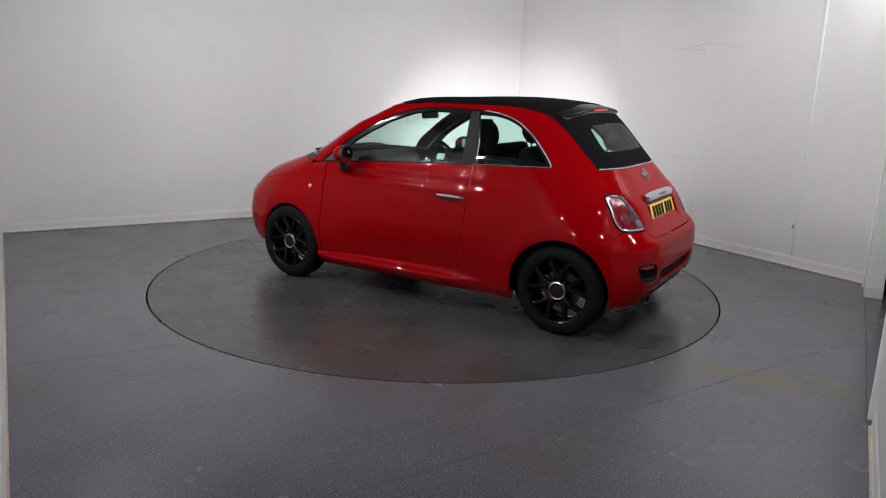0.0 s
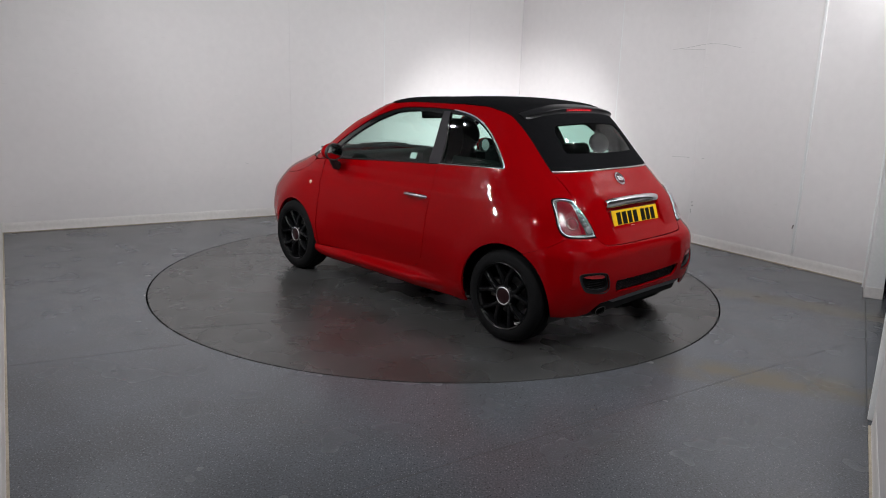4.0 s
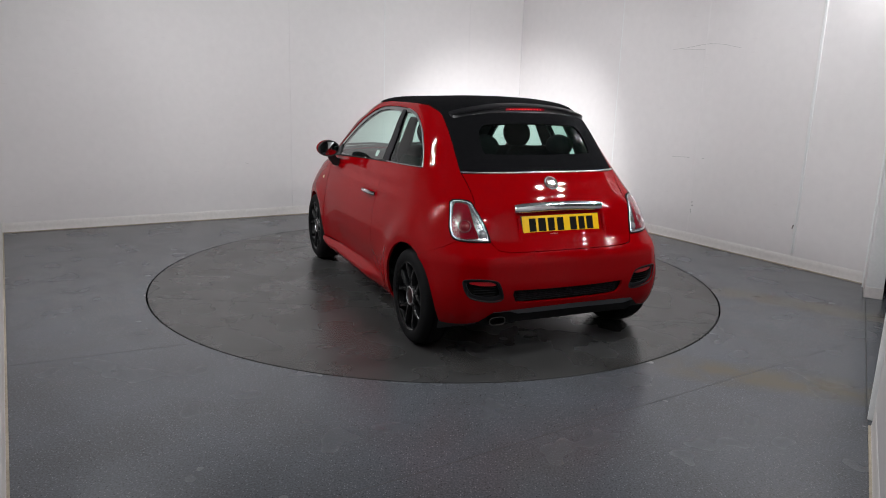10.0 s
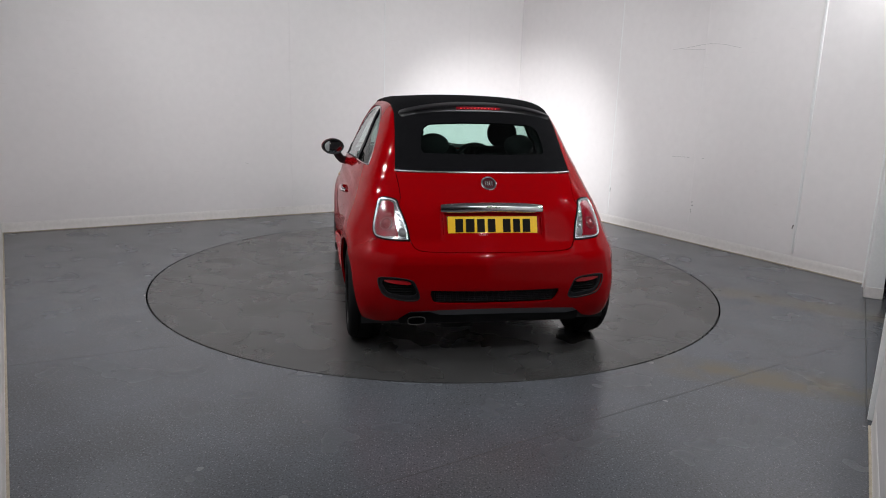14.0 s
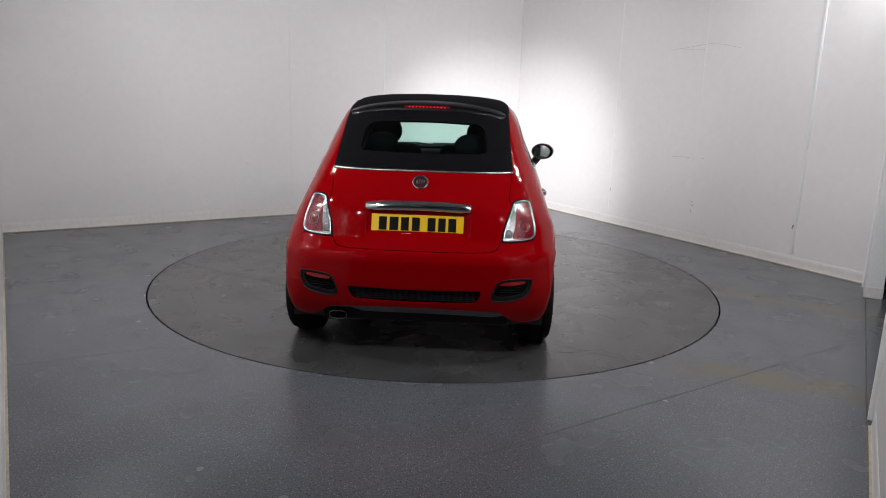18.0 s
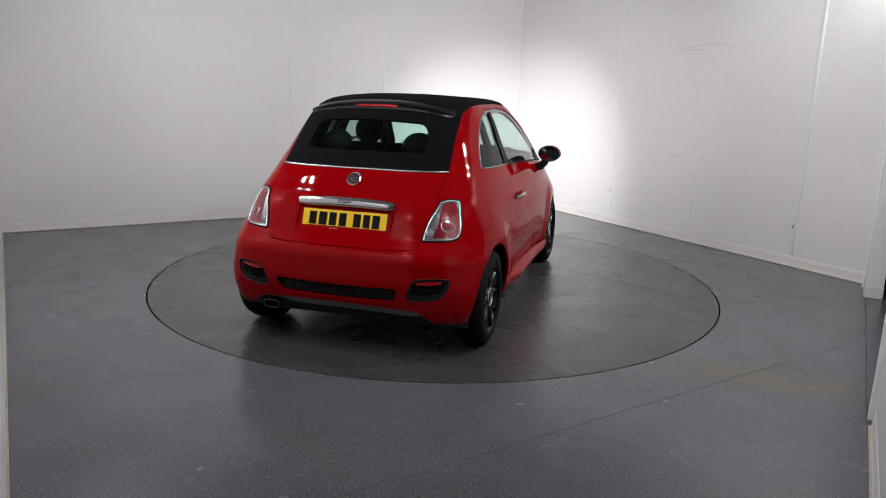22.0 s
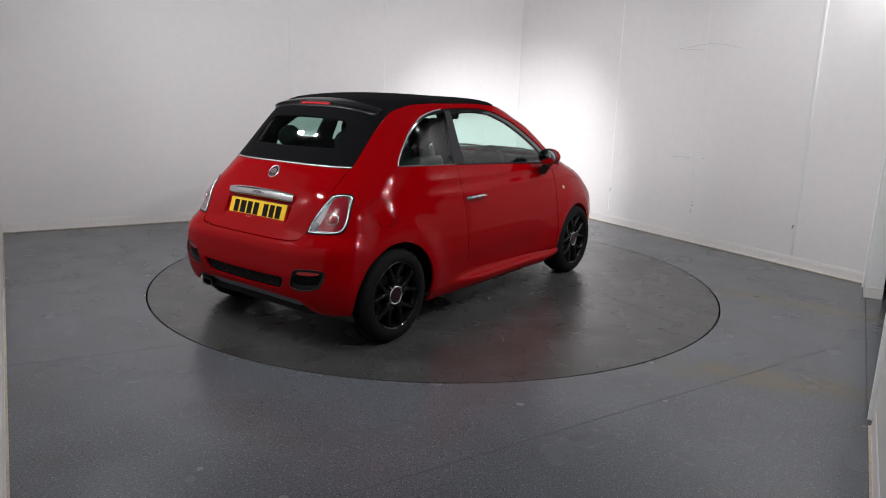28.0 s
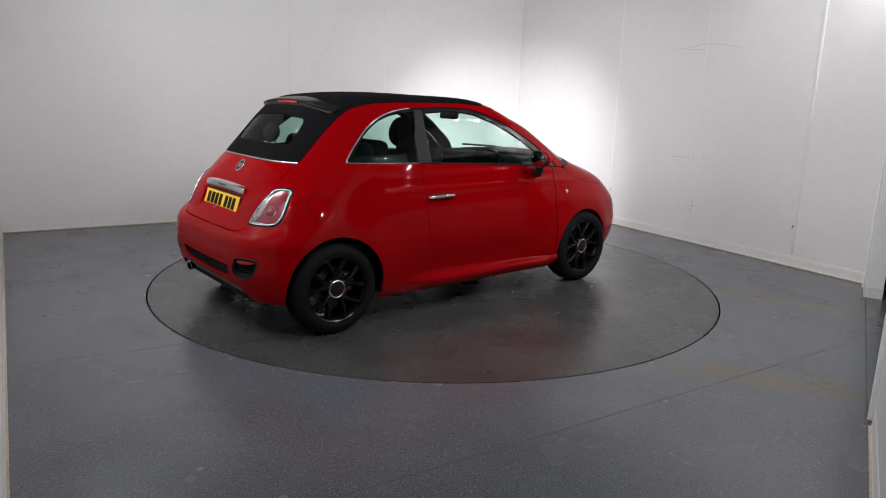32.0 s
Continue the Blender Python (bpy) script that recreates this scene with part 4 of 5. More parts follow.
lamp_c = tuple(np.mean(np.array(lamp), 0))
ribbon("lamp_seal", lamp, 0.013, 0.0035, M_GAP, car, "dark lamp seal", True, closed=True)
ribbon("lamp_rim", shrink(lamp, lamp_c, 0.925, 0.945), 0.012, 0.007, M_SATIN, car, "chrome tail lamp rim", True, closed=True)
panel("red_lens", [shrink(lens_in, lamp_c, 0.97, 0.96)], M_REDLENS, car, "red tail lamp lens", off=0.003, mirror=True, gap=0, step=0.02, edge=0.003)
band = curve([B(0.546, 0.858), B(0.552, 0.862), B(0.546, 0.80), B(0.531, 0.716), B(0.502, 0.714), B(0.516, 0.79)], 5, True)
panel("clear_band", [band], M_SILVER, car, "clear lamp band", off=0.002, mirror=True, gap=0, step=0.02, edge=0.003)
for k in range(4):
    zz = 0.838 - 0.024 * k
    xo = 0.545 - 0.16 * (0.845 - zz)
    ribbon("facet", [B(xo - 0.017, zz - 0.003), B(xo - 0.009, zz), B(xo, zz + 0.003)], 0.016, 0.003, M_SATIN, car, "bright reflector facet", True, off=0.003)
panel("lamp_cover", [shrink(lamp, lamp_c, 0.98, 0.98)], M_LENS, car, "clear domed lamp cover", off=0.007, mirror=True, gap=0.002, step=0.02, edge=0.004, thick=0.002, bulge=lambda psi, v: 0.006 * max(0, 1 - ((abs(psi) - lamp_c[0]) / 9) ** 2 - ((v - lamp_c[1]) / 0.13) ** 2))


def roundel(name, at, n, prof, mat, label="", turn=32, side=(1,)):
    for s in side:
        c, nn = Vector((at.x * s, at.y, at.z)), Vector((n.x * s, n.y, n.z))
        part(name, lathe(prof, turn, m=Matrix.Translation(c) @ nn.to_track_quat("X", "Z").to_matrix().to_4x4()), mat, car, label)


q = B(0.513, 0.733)
roundel("reverse_lamp", lift(*q), normal(*q), [(0.001, 0.010), (0.018, 0.009), (0.024, 0.005), (0.026, -0.002)], M_CLEARREV, "round frosted reversing lens", side=(1, -1))
q = B(0.598, 0.772)
roundel("bulb_ring", lift(*q), normal(*q), [(0.032, 0.0045), (0.0345, 0.0075), (0.037, 0.0045)], M_SATIN, "bright ring in the red lens", side=(1, -1))
roundel("bulb_dome", lift(*q), normal(*q), [(0.001, 0.013), (0.010, 0.012), (0.019, 0.008), (0.025, 0.003)], M_REDLENS, "domed red bulb cover", side=(1, -1))

# number plate with plain bars, handle bar, badge
TILT = -18.5
pm = Matrix.Translation((0, -1.546, 0.766)) @ pose(0, 0, 0, TILT, 0, 0)
plate = part("number_plate", box(0.520, 0.006, 0.111, pm, 0.002, 1), M_PLATE, car, "yellow number plate with plain dark bars")
for x, w in ((-0.183, 0.052), (-0.120, 0.058), (-0.058, 0.052), (0.004, 0.052), (0.092, 0.052), (0.150, 0.048), (0.208, 0.052)):
    part("bar", box(w * 0.86, 0.002, 0.076, pm @ Matrix.Translation((x - 0.012, -0.0042, 0.003)), 0.0008, 1), M_INK, plate)
part("dealer_strip", box(0.17, 0.002, 0.010, pm @ Matrix.Translation((0, -0.004, -0.053))), M_INK, plate)
part("dealer_mark", box(0.05, 0.002, 0.005, pm @ Matrix.Translation((-0.06, -0.0055, -0.053))), M_STEEL, plate)

for sx in (-1, 1):
    part("plate_edge", box(0.006, 0.016, 0.10, pm @ Matrix.Translation((sx * 0.285, -0.002, 0.0)), 0.002, 1), M_PAINT, plate)
part("plate_holder", box(0.526, 0.010, 0.117, pm @ Matrix.Translation((0, 0.007, 0)), 0.002, 1), M_PLASTIC, plate)
# chrome handle bar above the plate
bm = bmesh.new()
rings = []
for x in np.linspace(-0.297, 0.297, 41):
    e = 1 - (abs(x) / 0.300) ** 8
    base = lift(*B(float(x), 0.860))
    rise = 0.009 * (1 - (x / 0.3) ** 2)
    pts = [(0.000, -0.030), (-0.022, -0.031), (-0.033, -0.020), (-0.031, 0.004), (-0.020, 0.022), (-0.004, 0.029), (0.004, 0.029)]
    rings.append([bm.verts.new((x, base.y + a * (0.6 + 0.4 * e), base.z + rise + b * 0.92 * (0.78 + 0.22 * e))) for a, b in pts])
for a, b in zip(rings, rings[1:]):
    for k in range(len(a) - 1):
        bm.faces.new((a[k], a[k + 1], b[k + 1], b[k]))
bm.faces.new(rings[0]), bm.faces.new(rings[-1])
bar = part("plate_lamp_bar", bm, M_CHROME, car, "bright chrome handle bar over the plate", 60)
for k in (-1, 0, 1):
    part("emblem", tube([(0.026 * k + 0.012 * math.cos(a), -1.545, 0.876 + 0.006 * math.sin(a)) for a in np.linspace(0, 2 * math.pi, 16, False)], 0.002, 6, closed=True), M_GREY, bar)

q = B(0, 0.988)
cb, nb_ = lift(*q), normal(*q)
roundel("badge_rim", cb, nb_, [(0.034, 0.001), (0.036, 0.007), (0.042, 0.008), (0.046, 0.005), (0.047, -0.002)], M_CHROME, "round chrome badge rim", 40)
roundel("badge_face", cb, nb_, [(0.001, 0.005), (0.034, 0.004), (0.036, 0.001)], M_ENAMEL, "dark red badge face", 40)
fm = Matrix.Translation(cb) @ nb_.to_track_quat("X", "Z").to_matrix().to_4x4()
for k in (-1.5, -0.5, 0.5, 1.5):
    part("badge_bar", box(0.003, 0.008, 0.034 - abs(k) * 0.004, fm @ Matrix.Translation((0.0065, k * 0.0125, 0)), 0.001, 1), M_CHROME, car)

# fabric roof, spoiler with the high brake lamp, rear window
top_r = [(200, 1.462), (190, 1.455), (180, 1.452)] + edge_roof[::-1] + edge_fabric[::-1][1:5]
k_end = edge_fabric[::-1][4]
roof_loop = top_r + [(k_end[0] * 0.75, 1.405), (k_end[0] * 0.4, 1.40), (0, 1.40)]
roof_loop = roof_loop + flip(roof_loop)[::-1][1:] + [(-200, 1.872), (200, 1.872)]


def fabric_lift(psi, v):
    return 0.006 + 0.003 * math.sin(lift(psi, v).y * 9.0)


panel("fabric_roof", [roof_loop], M_FABRIC, car, "matt black folding fabric roof", bulge=fabric_lift, step=0.04, gap=0.003, edge=0.004)
panel("headlining", [roof_loop], M_TRIM, car, "dark headlining", off=-0.02, step=0.06, gap=0.003, thick=0.003)
glass_rear = curve([B(-0.372, 1.176), B(-0.360, 1.156), B(-0.33, 1.150), B(0.0, 1.146), B(0.33, 1.150), B(0.360, 1.156), B(0.372, 1.176), B(0.360, 1.262), B(0.333, 1.298), B(0.27, 1.313), B(0, 1.321), B(-0.27, 1.313), B(-0.333, 1.298), B(-0.360, 1.262)], 4, True)
back_r = edge_fabric[:-4]
back_loop = [B(0.0, 1.052), B(0.2, 1.051), B(0.4, 1.050)] + back_r + [(k_end[0], 1.40), (k_end[0] * 0.5, 1.415), (0, 1.42)]
back_loop = back_loop + flip(back_loop)[::-1][1:-1]
panel("rear_fabric", [back_loop, glass_rear], M_FABRIC, car, "matt black fabric round the rear window", off=0.002, step=0.03, edge=0.003)
panel("rear_glass", [glass_rear], M_SMOKE, car, "tinted heated rear window", off=-0.004, gap=-0.006, thick=0.002, step=0.05)
# spoiler: a full-width lip that caps the tail of the roof, with the brake lamp in its face
def lip(u):
    """Place of the lip's edge along the width, u from -1 to 1."""
    w = abs(u)
    x, z = 0.482 * u, 1.4225 - 0.056 * w**2.6
    return x, lift(*B(abs(x), z)).y - 0.044 - 0.030 * (1 - w**2), z


bm = bmesh.new()
rings = []
for u in np.linspace(-1, 1, 61):
    x, yc, zc = lip(u)
    s = max(0.06, (1 - abs(u) ** 7) ** 0.5)
    pts = [(0.20, 0.026), (0.12, 0.020), (0.05, 0.011), (0.012, 0.003), (0.001, -0.001), (-0.002, -0.005), (0.004, -0.010), (0.008, -0.020), (0.006, -0.032), (-0.002, -0.046), (-0.006, -0.058), (0.006, -0.068), (0.06, -0.066)]
    rings.append([bm.verts.new((x, yc + a * s, zc + b * s)) for a, b in pts])
for a, b in zip(rings, rings[1:]):
    for k in range(len(a) - 1):
        bm.faces.new((a[k], a[k + 1], b[k + 1], b[k]))
bm.faces.new(rings[0]), bm.faces.new(rings[-1])
part("spoiler", bm, M_SPOILER, car, "satin black roof spoiler lip", 50)
bm = bmesh.new()
rings = []
for u in np.linspace(-0.285, 0.285, 13):
    x, yc, zc = lip(u)
    rings.append([bm.verts.new((x, yc + a, zc + b)) for a, b in ((0.015, -0.006), (0.001, -0.009), (-0.0005, -0.015), (0.003, -0.025), (0.022, -0.028))])
for a, b in zip(rings, rings[1:]):
    for k in range(4):
        bm.faces.new((a[k], a[k + 1], b[k + 1], b[k]))
bm.faces.new(rings[0]), bm.faces.new(rings[-1])
stop = part("brake_lamp", bm, M_REDLENS, car, "lit red high-level brake lamp", 50)
for k in range(11):
    x, yc, zc = lip((-0.115 + 0.023 * k) / 0.512)
    part("diode", box(0.007, 0.004, 0.006, Matrix.Translation((x, yc - 0.0005, zc - 0.018)), 0.0015, 1), M_STOP, stop)

# front: bonnet, wings, nose, windscreen
hood_edge = [S(1.00, 0.925), S(1.06, 0.875), S(1.15, 0.832), S(1.28, 0.806), S(1.42, 0.785), S(1.55, 0.758), F(0.52, 0.733), F(0.30, 0.715), F(0.10, 0.71), F(0.0, 0.71)]
wing_loop = door_front[::-1] + [S(0.845, 0.262)] + [q for q in arch(WF, FA, 0.262)][1:] + [S(1.49, 0.24), F(0.60, 0.22), F(0.60, 0.50), F(0.58, 0.68)] + hood_edge[:7][::-1] + [S(0.95, 0.940)]
panel("front_wing", [wing_loop], M_PAINT, car, "gloss red front wing", mirror=True, step=0.02)
cowl = [F(0.0, 1.004), F(0.3, 1.000), F(0.5, 0.985), S(1.00, 0.950)]
hood_r = hood_edge[::-1] + cowl[::-1]
hood_loop = hood_r + flip(hood_r)[::-1][1:-1]
hood_loop = [(a if abs(a) < 199.9 else math.copysign(200, a), b) for a, b in hood_loop]


def front_panel(name, half, mat, label, **kw):
    """A panel that crosses the front centre, as two halves that meet there."""
    panel(name, [half], mat, car, label, mirror=True, **kw)


front_panel("scuttle", [F(0.0, 1.005), F(0.3, 1.001), F(0.5, 0.986), S(1.0, 0.951), S(0.978, 0.980), F(0.5, 1.000), F(0.3, 1.013), F(0.0, 1.018)], M_PLASTIC, "black scuttle grille", gap=0.0)
front_panel("bonnet", hood_r, M_PAINT, "gloss red bonnet", gap=0.0022)
nose = [F(0.0, 0.705), F(0.3, 0.71), F(0.575, 0.725), F(0.595, 0.50), F(0.595, 0.2), F(0.0, 0.2)]
front_panel("front_bumper", nose, M_PAINT, "gloss red front bumper", gap=0.0005)
screen = [F(0.0, 1.019), F(0.3, 1.014), F(0.5, 1.001)] + [S(y - 0.012, z + 0.004) for y, z in ((0.988, 0.980), (0.91, 1.060), (0.765, 1.165), (0.60, 1.273), (0.39, 1.374))] + [F(0.35, 1.385), F(0.0, 1.39)]
front_panel("windscreen", screen, M_GLASS, "clear windscreen", gap=0.0, off=-0.004, thick=0.002, step=0.05)
head = [F(0.0, 1.392), F(0.35, 1.388), S(0.39, 1.376), S(0.235, 1.406), (180, 1.448), (190, 1.452), (200, 1.456)]
front_panel("screen_header", head, M_PAINT, "gloss red windscreen header", gap=0.0005)
for s in (1, -1):
    q = F(0.44, 0.60)
    c, n = lift(q[0] * s, q[1]), normal(q[0] * s, q[1])
    part("headlamp", lathe([(0.001, 0.03), (0.06, 0.026), (0.09, 0.012), (0.105, -0.01)], 32, m=Matrix.Translation(c) @ n.to_track_quat("X", "Z").to_matrix().to_4x4()), M_CLEARREV, car, "round clear headlamp")

# windscreen wipers parked on the scuttle
for x0, x1 in ((0.42, -0.12), (-0.10, -0.60)):
    pts = [lift(*F(x0, 1.000), 0.010), lift(*F(x0 * 0.7 + x1 * 0.3, 1.012), 0.010), lift(*F(x1, 1.012), 0.010)]
    wp = part("wiper_arm", tube(pts, 0.007, 8), M_PLASTIC, car, "black windscreen wiper")
    part("wiper_blade", tube([q + Vector((0, 0.004, 0.006)) for q in pts[1:]], 0.005, 6), M_RUBBER, wp)
# side skirt
sill_loop = [S(-0.825, 0.178), S(-0.3, 0.165), S(0.845, 0.160), S(0.845, 0.274), S(0.70, 0.277), S(0.2, 0.287), S(-0.26, 0.302), S(-0.40, 0.307), S(-0.795, 0.302)]


def ledge(psi, v):
    """Ledge of the skirt, fading into the wing ahead of the rear wheel."""
    y = lift(psi, v).y
    a, b = min(1, max(0, (y + 0.66) / 0.42)), min(1, max(0, (1.0 - y) / 0.38))
    k = a * a * (3 - 2 * a) * b * b * (3 - 2 * b)
    return 0.0015 + k * float(np.interp(v, [0.16, 0.18, 0.205, 0.232, 0.246, 0.256, 0.266, 0.280, 0.30], [0.0, 0.024, 0.043, 0.056, 0.057, 0.051, 0.026, 0.008, 0.0]))


panel("side_skirt", [sill_loop], M_PAINT, car, "gloss red side skirt with a ledge", mirror=True, bulge=ledge, step=0.009, gap=0.0008)
# wheel wells, floor pan, tank and axle
for sy, r in ((WF, FA), (-WB, RA)):
    for s in (1, -1):
        bm = bmesh.new()
        a = np.linspace(-0.35, math.pi + 0.35, 22)
        ro = [[bm.verts.new((s * x, sy + (r - 0.006) * math.cos(t), HUB_Z + (r - 0.006) * math.sin(t))) for t in a] for x in (0.42, 0.60, 0.735)]
        for u, w in zip(ro, ro[1:]):
            for k in range(len(a) - 1):
                bm.faces.new((u[k], u[k + 1], w[k + 1], w[k]))
        bm.faces.new(ro[0])
        part("wheel_well", bm, M_PLASTIC, car, "black wheel arch liner")
part("floor_pan", box(1.42, 1.55, 0.10, Matrix.Translation((0, 0, 0.225)), 0.03), M_PLASTIC, car, "black underbody")
part("rear_floor", box(1.08, 0.86, 0.18, Matrix.Translation((0, -1.16, 0.29)), 0.04), M_MESH, car, "black underbody")
part("front_floor", box(0.82, 0.85, 0.2, Matrix.Translation((0, 1.2, 0.30)), 0.04), M_PLASTIC, car, "black underbody")
part("rear_axle", tube([(-0.66, -WB, 0.24), (0.66, -WB, 0.24)], 0.035), M_PLASTIC, car)
part("silencer", tube([(-0.30, -1.44, 0.265), (0.28, -1.44, 0.265)], 0.075, 16), M_GREY, car, "dull steel exhaust silencer")
bm = tube([(-0.425, -1.40, 0.250), (-0.430, -1.50, 0.246), (-0.436, -1.622, 0.243)], 0.050, 24, flat=0.46, cap=False)
tip = part("exhaust_tip", bm, M_GLOSSBLK, car, "blackened oval exhaust tip")
part("exhaust_core", tube([(-0.428, -1.45, 0.248), (-0.434, -1.590, 0.243)], 0.040, 20, flat=0.42), M_GAP, tip)
part("exhaust_lip", tube([(-0.436 + 0.049 * math.copysign(abs(math.cos(a)) ** 0.6, math.cos(a)), -1.623, 0.243 + 0.0225 * math.copysign(abs(math.sin(a)) ** 0.7, math.sin(a))) for a in np.linspace(0, 2 * math.pi, 32, False)], 0.0028, 8, closed=True), M_DISCBRK, tip, "dull steel exhaust lip")


# wheels
def wheel(x, y):
    s = 1 if x > 0 else -1
    m = Matrix.Translation((x, y, HUB_Z)) @ Matrix.Diagonal((s, 1, 1, 1))
    prof = [(0.200, -0.10), (0.212, -0.105), (0.235, -0.103), (0.262, -0.098), (0.279, -0.086), (0.286, -0.06), (TYRE_R, -0.02), (TYRE_R, 0.02), (0.286, 0.058), (0.280, 0.080), (0.264, 0.093), (0.240, 0.099), (0.216, 0.098), (0.207, 0.088), (0.200, 0.085)]
    tyre = part("tyre", lathe(prof, 72, m=m), M_RUBBER, car, "low-profile black tyre", 50)
    for gx in (-0.045, -0.015, 0.015, 0.045):
        part("tread_groove", lathe([(TYRE_R + 0.0004, gx - 0.003), (TYRE_R - 0.004, gx), (TYRE_R + 0.0004, gx + 0.003)], 60, m=m), M_GAP, tyre)
    rim = part("rim", lathe([(0.201, -0.09), (0.196, -0.05), (0.188, 0.0), (0.190, 0.055), (0.200, 0.074), (0.208, 0.086), (0.211, 0.092), (0.207, 0.095), (0.198, 0.088)], 64, m=m), M_RIM, car, "gloss black alloy rim", 60)
    # five forked spokes
    for k in range(5):
        a = 2 * math.pi * (k + 0.25) / 5
        bm = bmesh.new()
        for da in (-0.34, 0.34):
            pts = []
            for t, r, w, xx in ((0.12, 0.045, 0.024, 0.068), (0.22, 0.085, 0.021, 0.074), (0.55, 0.125, 0.017, 0.080), (0.85, 0.165, 0.0165, 0.083), (1, 0.200, 0.024, 0.082)):
                an = a + da * t**0.8
                pts.append((Vector((xx, r * math.cos(an), r * math.sin(an))), Vector((0, -math.sin(an), math.cos(an))), w))
            rg = []
            for c, tng, w in pts:
                rg.append([bm.verts.new(m @ (c + tng * u * w + Vector((dx, 0, 0)))) for u, dx in ((-1, -0.035), (-0.8, -0.004), (-0.45, 0.002), (0.45, 0.002), (0.8, -0.004), (1, -0.035))])
            for u, w2 in zip(rg, rg[1:]):
                for j in range(5):
                    bm.faces.new((u[j], u[j + 1], w2[j + 1], w2[j]))
                bm.faces.new((u[5], u[0], w2[0], w2[5]))
        part("spoke", bm, M_RIM, rim, smooth=40)
    hub = part("hub", lathe([(0.075, -0.03), (0.078, 0.055), (0.066, 0.074), (0.046, 0.078), (0.044, 0.072)], 40, m=m), M_RIM, rim)
    part("cap_ring", lathe([(0.046, 0.074), (0.049, 0.082), (0.053, 0.084), (0.058, 0.081), (0.060, 0.070)], 40, m=m), M_SATIN, rim, "bright silver ring")
    part("cap", lathe([(0.001, 0.081), (0.03, 0.080), (0.046, 0.077), (0.048, 0.07)], 32, m=m), M_CAP, rim, "dark red hub cap")
    for k in range(4):
        a = 2 * math.pi * (k + 0.4) / 4
        part("bolt", lathe([(0.001, 0.076), (0.006, 0.076), (0.0075, 0.07), (0.0075, 0.05)], 12, m=m @ Matrix.Translation((0, 0.065 * math.cos(a), 0.065 * math.sin(a)))), M_DISCBRK, rim)
    brake = part("brake_disc", lathe([(0.05, 0.01), (0.125, 0.01), (0.127, -0.01), (0.05, -0.01)], 48, m=m), M_DISCBRK, car, "steel brake disc")
    part("caliper", box(0.06, 0.07, 0.12, m @ pose(0.0, 0.115 * (1 if y < 0 else -1), 0.02), 0.012), M_DISCBRK, brake, "dull caliper")
    part("hub_carrier", lathe([(0.001, -0.02), (0.10, -0.02), (0.11, -0.09), (0.001, -0.09)], 24, m=m), M_PLASTIC, brake)


for x, y in ((0.718, WF), (-0.718, WF), (0.705, -WB), (-0.705, -WB)):
    wheel(x, y)

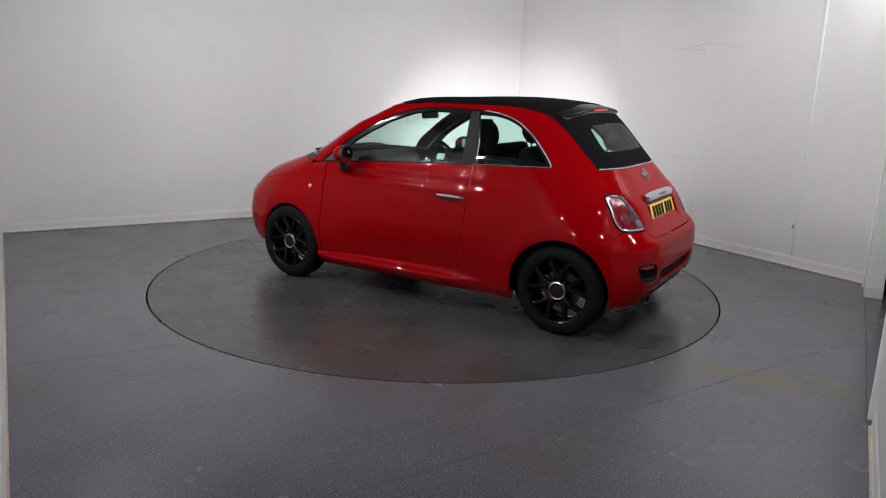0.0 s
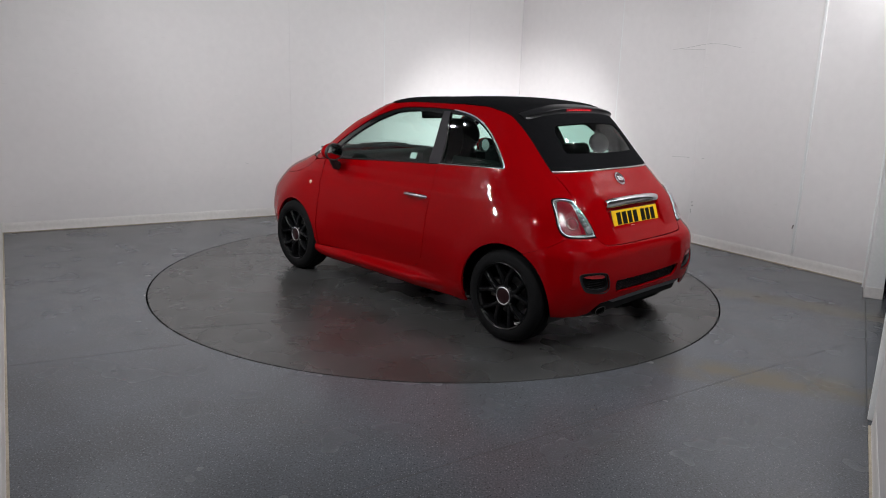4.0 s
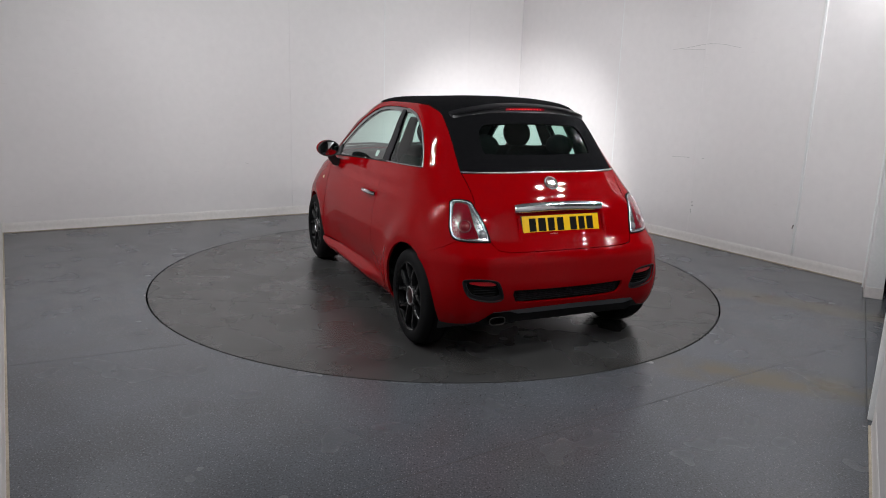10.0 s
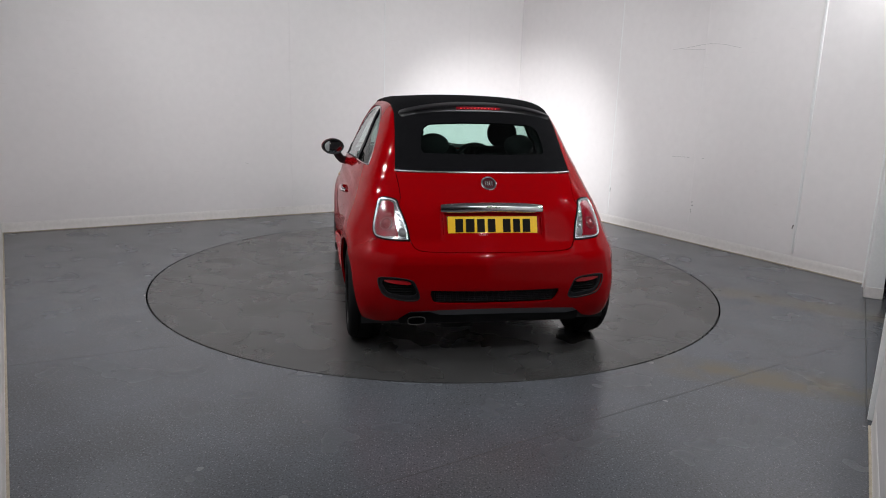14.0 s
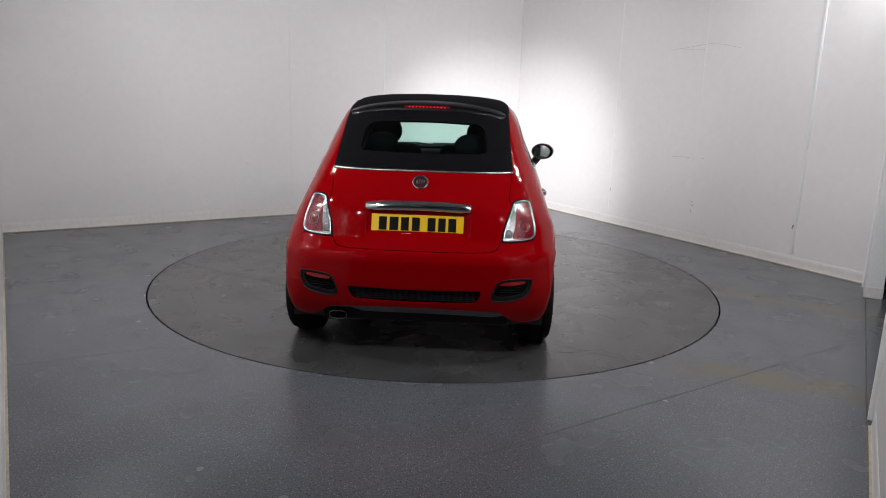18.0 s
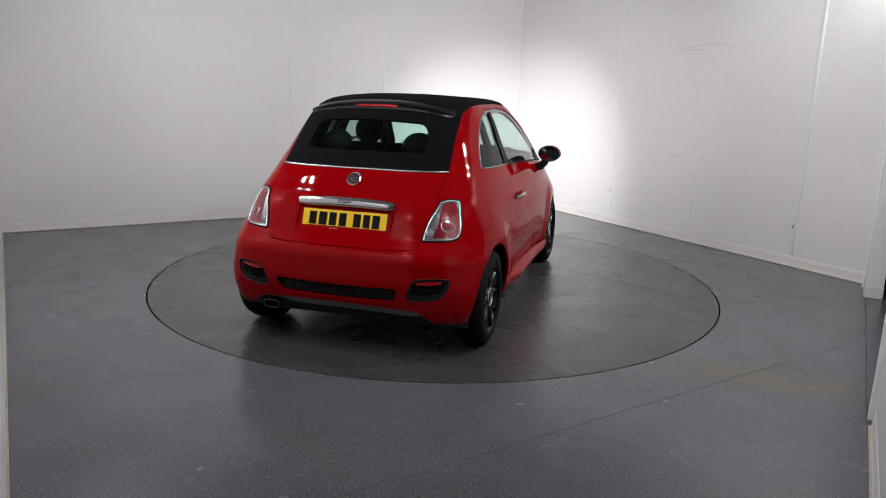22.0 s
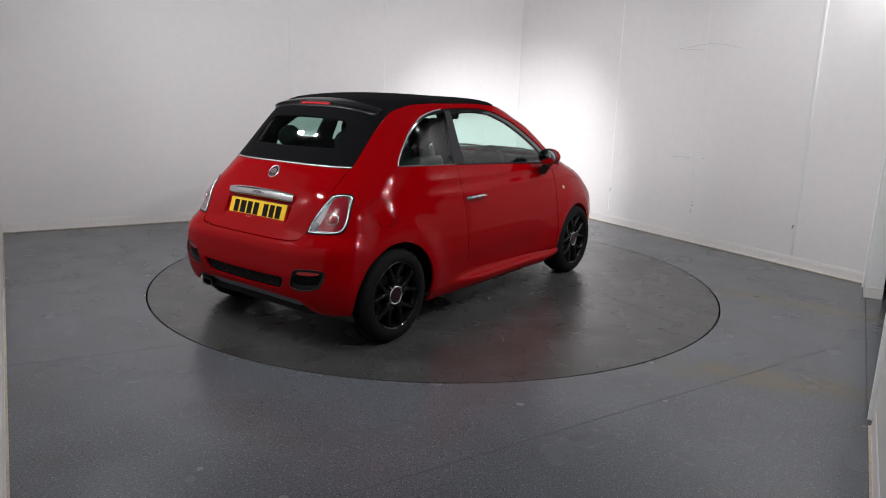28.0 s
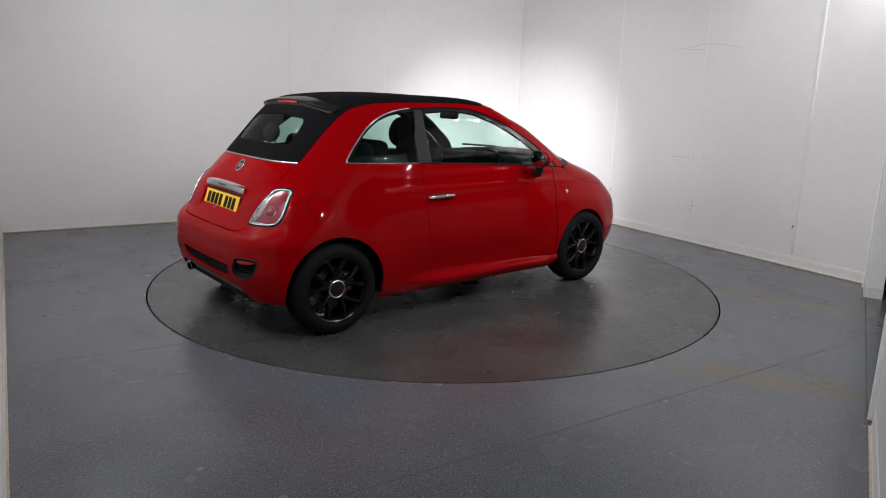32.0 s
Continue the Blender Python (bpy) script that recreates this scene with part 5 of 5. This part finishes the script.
# door handles, repeaters, fuel flap, mirrors
for s in (1, -1):
    grip = [lift(s * S(y, z)[0], S(y, z)[1], o) for y, z, o in ((-0.425, 0.806, 0.004), (-0.418, 0.807, 0.022), (-0.37, 0.808, 0.030), (-0.30, 0.808, 0.031), (-0.245, 0.808, 0.026), (-0.228, 0.808, 0.004))]
    h = part("door_handle", tube(grip, 0.0155, 12, flat=0.9), M_CHROME, car, "chrome pull handle")
    cup = curve([S(-0.37, 0.822), S(-0.32, 0.832), S(-0.27, 0.822), S(-0.265, 0.795), S(-0.32, 0.782), S(-0.372, 0.795)], 4, True)
    panel("handle_cup", [[(s * a, b) for a, b in cup]], M_PAINT, car, off=0.0015, gap=0, thick=0.003, edge=0.0014, step=0.02)
    c, n = lift(s * S(0.955, 0.757)[0], vz(0.757)), normal(s * S(0.955, 0.757)[0], vz(0.757))
    part("side_repeater", lathe([(0.001, 0.010), (0.007, 0.0085), (0.011, 0.005), (0.015, 0.0025), (0.016, -0.002)], 24, m=Matrix.Translation(c) @ n.to_track_quat("X", "Z").to_matrix().to_4x4()), M_REPEAT, car, "small round side repeater")
    foot = [Vector((s * x, y, z)) for x, y, z in ((0.735, 0.625, 0.915), (0.770, 0.620, 0.920), (0.800, 0.605, 0.955), (0.822, 0.590, 1.00), (0.83, 0.585, 1.02))]
    arm = part("mirror_arm", tube(foot, 0.030, 12, flat=1.1), M_PLASTIC, car, "black mirror arm")
    bm = bmesh.new()
    mm = Matrix.Translation((s * 0.850, 0.570, 1.032)) @ pose(0, 0, 0, 0, 0, s * -9)
    prof = [(0.001, 0.070), (0.35, 0.066), (0.62, 0.054), (0.82, 0.035), (0.95, 0.010), (1.0, -0.015), (0.97, -0.035)]
    ringm = [[bm.verts.new(mm @ Vector((0.092 * r * math.cos(a), d * 0.8, 0.066 * r * math.sin(a) * (1.0 if math.sin(a) > 0 else 0.92)))) for a in np.linspace(0, 2 * math.pi, 32, False)] for r, d in prof]
    for u, w in zip(ringm, ringm[1:]):
        for k in range(32):
            bm.faces.new((u[k], u[(k + 1) % 32], w[(k + 1) % 32], w[k]))
    sh = part("mirror_shell", bm, M_PAINT, car, "red rounded mirror shell", 60)
    bm = bmesh.new()
    rg = [[bm.verts.new(mm @ Vector((0.092 * r * math.cos(a), d, 0.065 * r * math.sin(a)))) for a in np.linspace(0, 2 * math.pi, 32, False)] for r, d in ((0.90, 0.0), (0.975, -0.028), (0.99, -0.038), (0.95, -0.046), (0.87, -0.043), (0.85, -0.034))]
    for u, w in zip(rg, rg[1:]):
        for k in range(32):
            bm.faces.new((u[k], u[(k + 1) % 32], w[(k + 1) % 32], w[k]))
    part("mirror_bezel", bm, M_PLASTIC, sh, "black mirror bezel", 60)
    bm = bmesh.new()
    mg = Matrix.Translation((s * 0.850, 0.570, 1.032)) @ pose(0, 0, 0, -4, 0, s * 5)  # a convex glass turned out from its shell
    rg = [[bm.verts.new(mg @ Vector((0.080 * r * math.cos(a), -0.036 + 0.006 * r * r, 0.057 * r * math.sin(a)))) for a in np.linspace(0, 2 * math.pi, 32, False)] for r in (0.02, 0.25, 0.5, 0.75, 1.0)]
    bm.faces.new(rg[0])
    for u, w in zip(rg, rg[1:]):
        for k in range(32):
            bm.faces.new((u[k], u[(k + 1) % 32], w[(k + 1) % 32], w[k]))
    part("mirror_glass", bm, M_MIRROR, sh, "convex mirror glass", 60)
    tri = [(s * a, b) for a, b in (S(0.66, 0.971), S(0.875, 0.953), S(0.78, 1.035), S(0.715, 1.060))]
    panel("mirror_base", [tri], M_PLASTIC, car, "black mirror base triangle", off=0.0, gap=0.002, step=0.03)
ringf = [S(-1.225 + 0.083 * math.cos(a), 0.800 + 0.078 * math.sin(a)) for a in np.linspace(0, 2 * math.pi, 40, False)]
ribbon("fuel_flap_gap", ringf, 0.003, 0.0005, M_GAP, car, "round fuel flap outline", closed=True)
panel("fuel_flap", [ringf], M_PAINT, car, "round red fuel flap", off=0.0012, gap=0.004, step=0.025, thick=0.004)
# ---- cabin ----
def pad(name, mat, parent, label, m, w, d, h, r=0.05):
    return part(name, box(w, d, h, m, r, 4), mat, parent, label, 60)


for x in (-0.34, 0.34):
    for y, zs, rake, hh, tag_ in ((-0.17, 0.40, 14, 0.66, "front"), (-0.76, 0.45, 20, 0.66, "rear")):
        if tag_ == "rear":
            x2 = x * 0.88
        else:
            x2 = x
        seat = pad("seat_cushion", M_SEAT, car, "black cloth seat cushion", pose(x2, y + 0.22, zs, 6, 0, 0), 0.48, 0.50, 0.16)
        pad("backrest", M_SEAT, seat, "black cloth backrest", pose(x2, y - 0.09, zs + 0.06 + hh / 2, -rake, 0, 0).copy(), 0.47, 0.13, hh)
        hz = zs + 0.06 + hh + (0.095 if tag_ == "front" else 0.045)
        hy = y - 0.09 - math.tan(radians(rake)) * (hz - zs - 0.06 - hh / 2)
        if tag_ == "rear":
            x2, hy, hz = x * 0.80, -1.05, 1.180
        bm = bmesh.new()
        bmesh.ops.create_uvsphere(bm, u_segments=24, v_segments=16, radius=1, matrix=pose(x2, hy, hz, -rake, 0, 0) @ Matrix.Diagonal((0.110, 0.055, 0.105, 1) if tag_ == "front" else (0.098, 0.045, 0.072, 1)))
        part("headrest", bm, M_SEAT, seat, "rounded black headrest", 60)
        for dx in (-0.05, 0.05):
            part("headrest_post", tube([(x2 + dx, hy, hz - 0.04), (x2 + dx, hy - 0.02 + 0.04, hz - 0.17)], 0.006, 8), M_CHROME, seat)
part("dashboard", box(1.22, 0.40, 0.30, Matrix.Translation((0, 0.78, 0.845)), 0.07, 4), M_TRIM, car, "dark dashboard", 60)
part("instrument_hood", box(0.34, 0.16, 0.10, Matrix.Translation((0.34, 0.60, 0.955)), 0.04, 4), M_SEAT, car, "black instrument hood", 60)
a = np.linspace(0, 2 * math.pi, 40, False)
wm = Matrix.Translation((0.34, 0.44, 0.91)) @ pose(0, 0, 0, 66, 0, 0)
sw = part("steering_wheel", tube([wm @ Vector((0.175 * math.cos(t), 0.175 * math.sin(t), 0)) for t in a], 0.016, 10, closed=True), M_SEAT, car, "black steering wheel rim", 60)
part("wheel_boss", box(0.16, 0.13, 0.05, wm, 0.02, 3), M_SEAT, sw)
for k in (0, 180, 270):
    part("wheel_spoke", box(0.12, 0.03, 0.02, wm @ pose(0, 0, 0, 0, 0, k) @ Matrix.Translation((0.11, 0, 0)), 0.006), M_GREY, sw)
part("steering_column", tube([wm @ Vector((0, 0, 0)), (0.34, 0.66, 0.80)], 0.035), M_TRIM, sw)
part("cabin_mirror", box(0.22, 0.03, 0.065, pose(0.0, 0.37, 1.315, -8, 0, 0), 0.015, 3), M_SEAT, car, "black cabin mirror", 60)
for s in (1, -1):
    part("pillar_trim", tube([(s * 0.445, -1.11, 1.00), (s * 0.425, -1.06, 1.18), (s * 0.375, -0.985, 1.33)], 0.05, 12), M_TRIM, car, "dark inner pillar lining", 60)
part("parcel_shelf", box(0.86, 0.22, 0.03, Matrix.Translation((0, -1.13, 0.98)), 0.01), M_TRIM, car, "dark parcel shelf")
part("cabin_floor", box(1.30, 1.9, 0.04, Matrix.Translation((0, -0.1, 0.30)), 0.01), M_TRIM, car, "dark cabin carpet")
for s in (1, -1):
    part("seat_belt", tube([(s * 0.60, -0.42, 1.26), (s * 0.63, -0.44, 1.02), (s * 0.62, -0.42, 0.6)], 0.012, 8, flat=0.4), M_SEAT, car, "black seat belt")
    tag2 = [(s * q[0], q[1]) for q in (S(-0.205, 1.045), S(-0.145, 1.043), S(-0.146, 1.084), S(-0.206, 1.086))]
    if s < 0:
        panel("window_sticker", [tag2], M_PAPER, car, "pale paper sticker in the window", off=-0.014, gap=0, step=0.03, thick=0.001)


# ---- movement ----
def turn(t):
    return 56.95 - 3.3675 * t


def motions():
    times = [i * 2.0 for i in range(17)]
    walk(disc, [(t, pose(0, 0, 0, 0, 0, turn(t))) for t in times])
    walk(car, [(t, pose(0, 0, 0, 0, 0, turn(t)) @ pose(0.009, -0.276, 0.0)) for t in times])


motions()
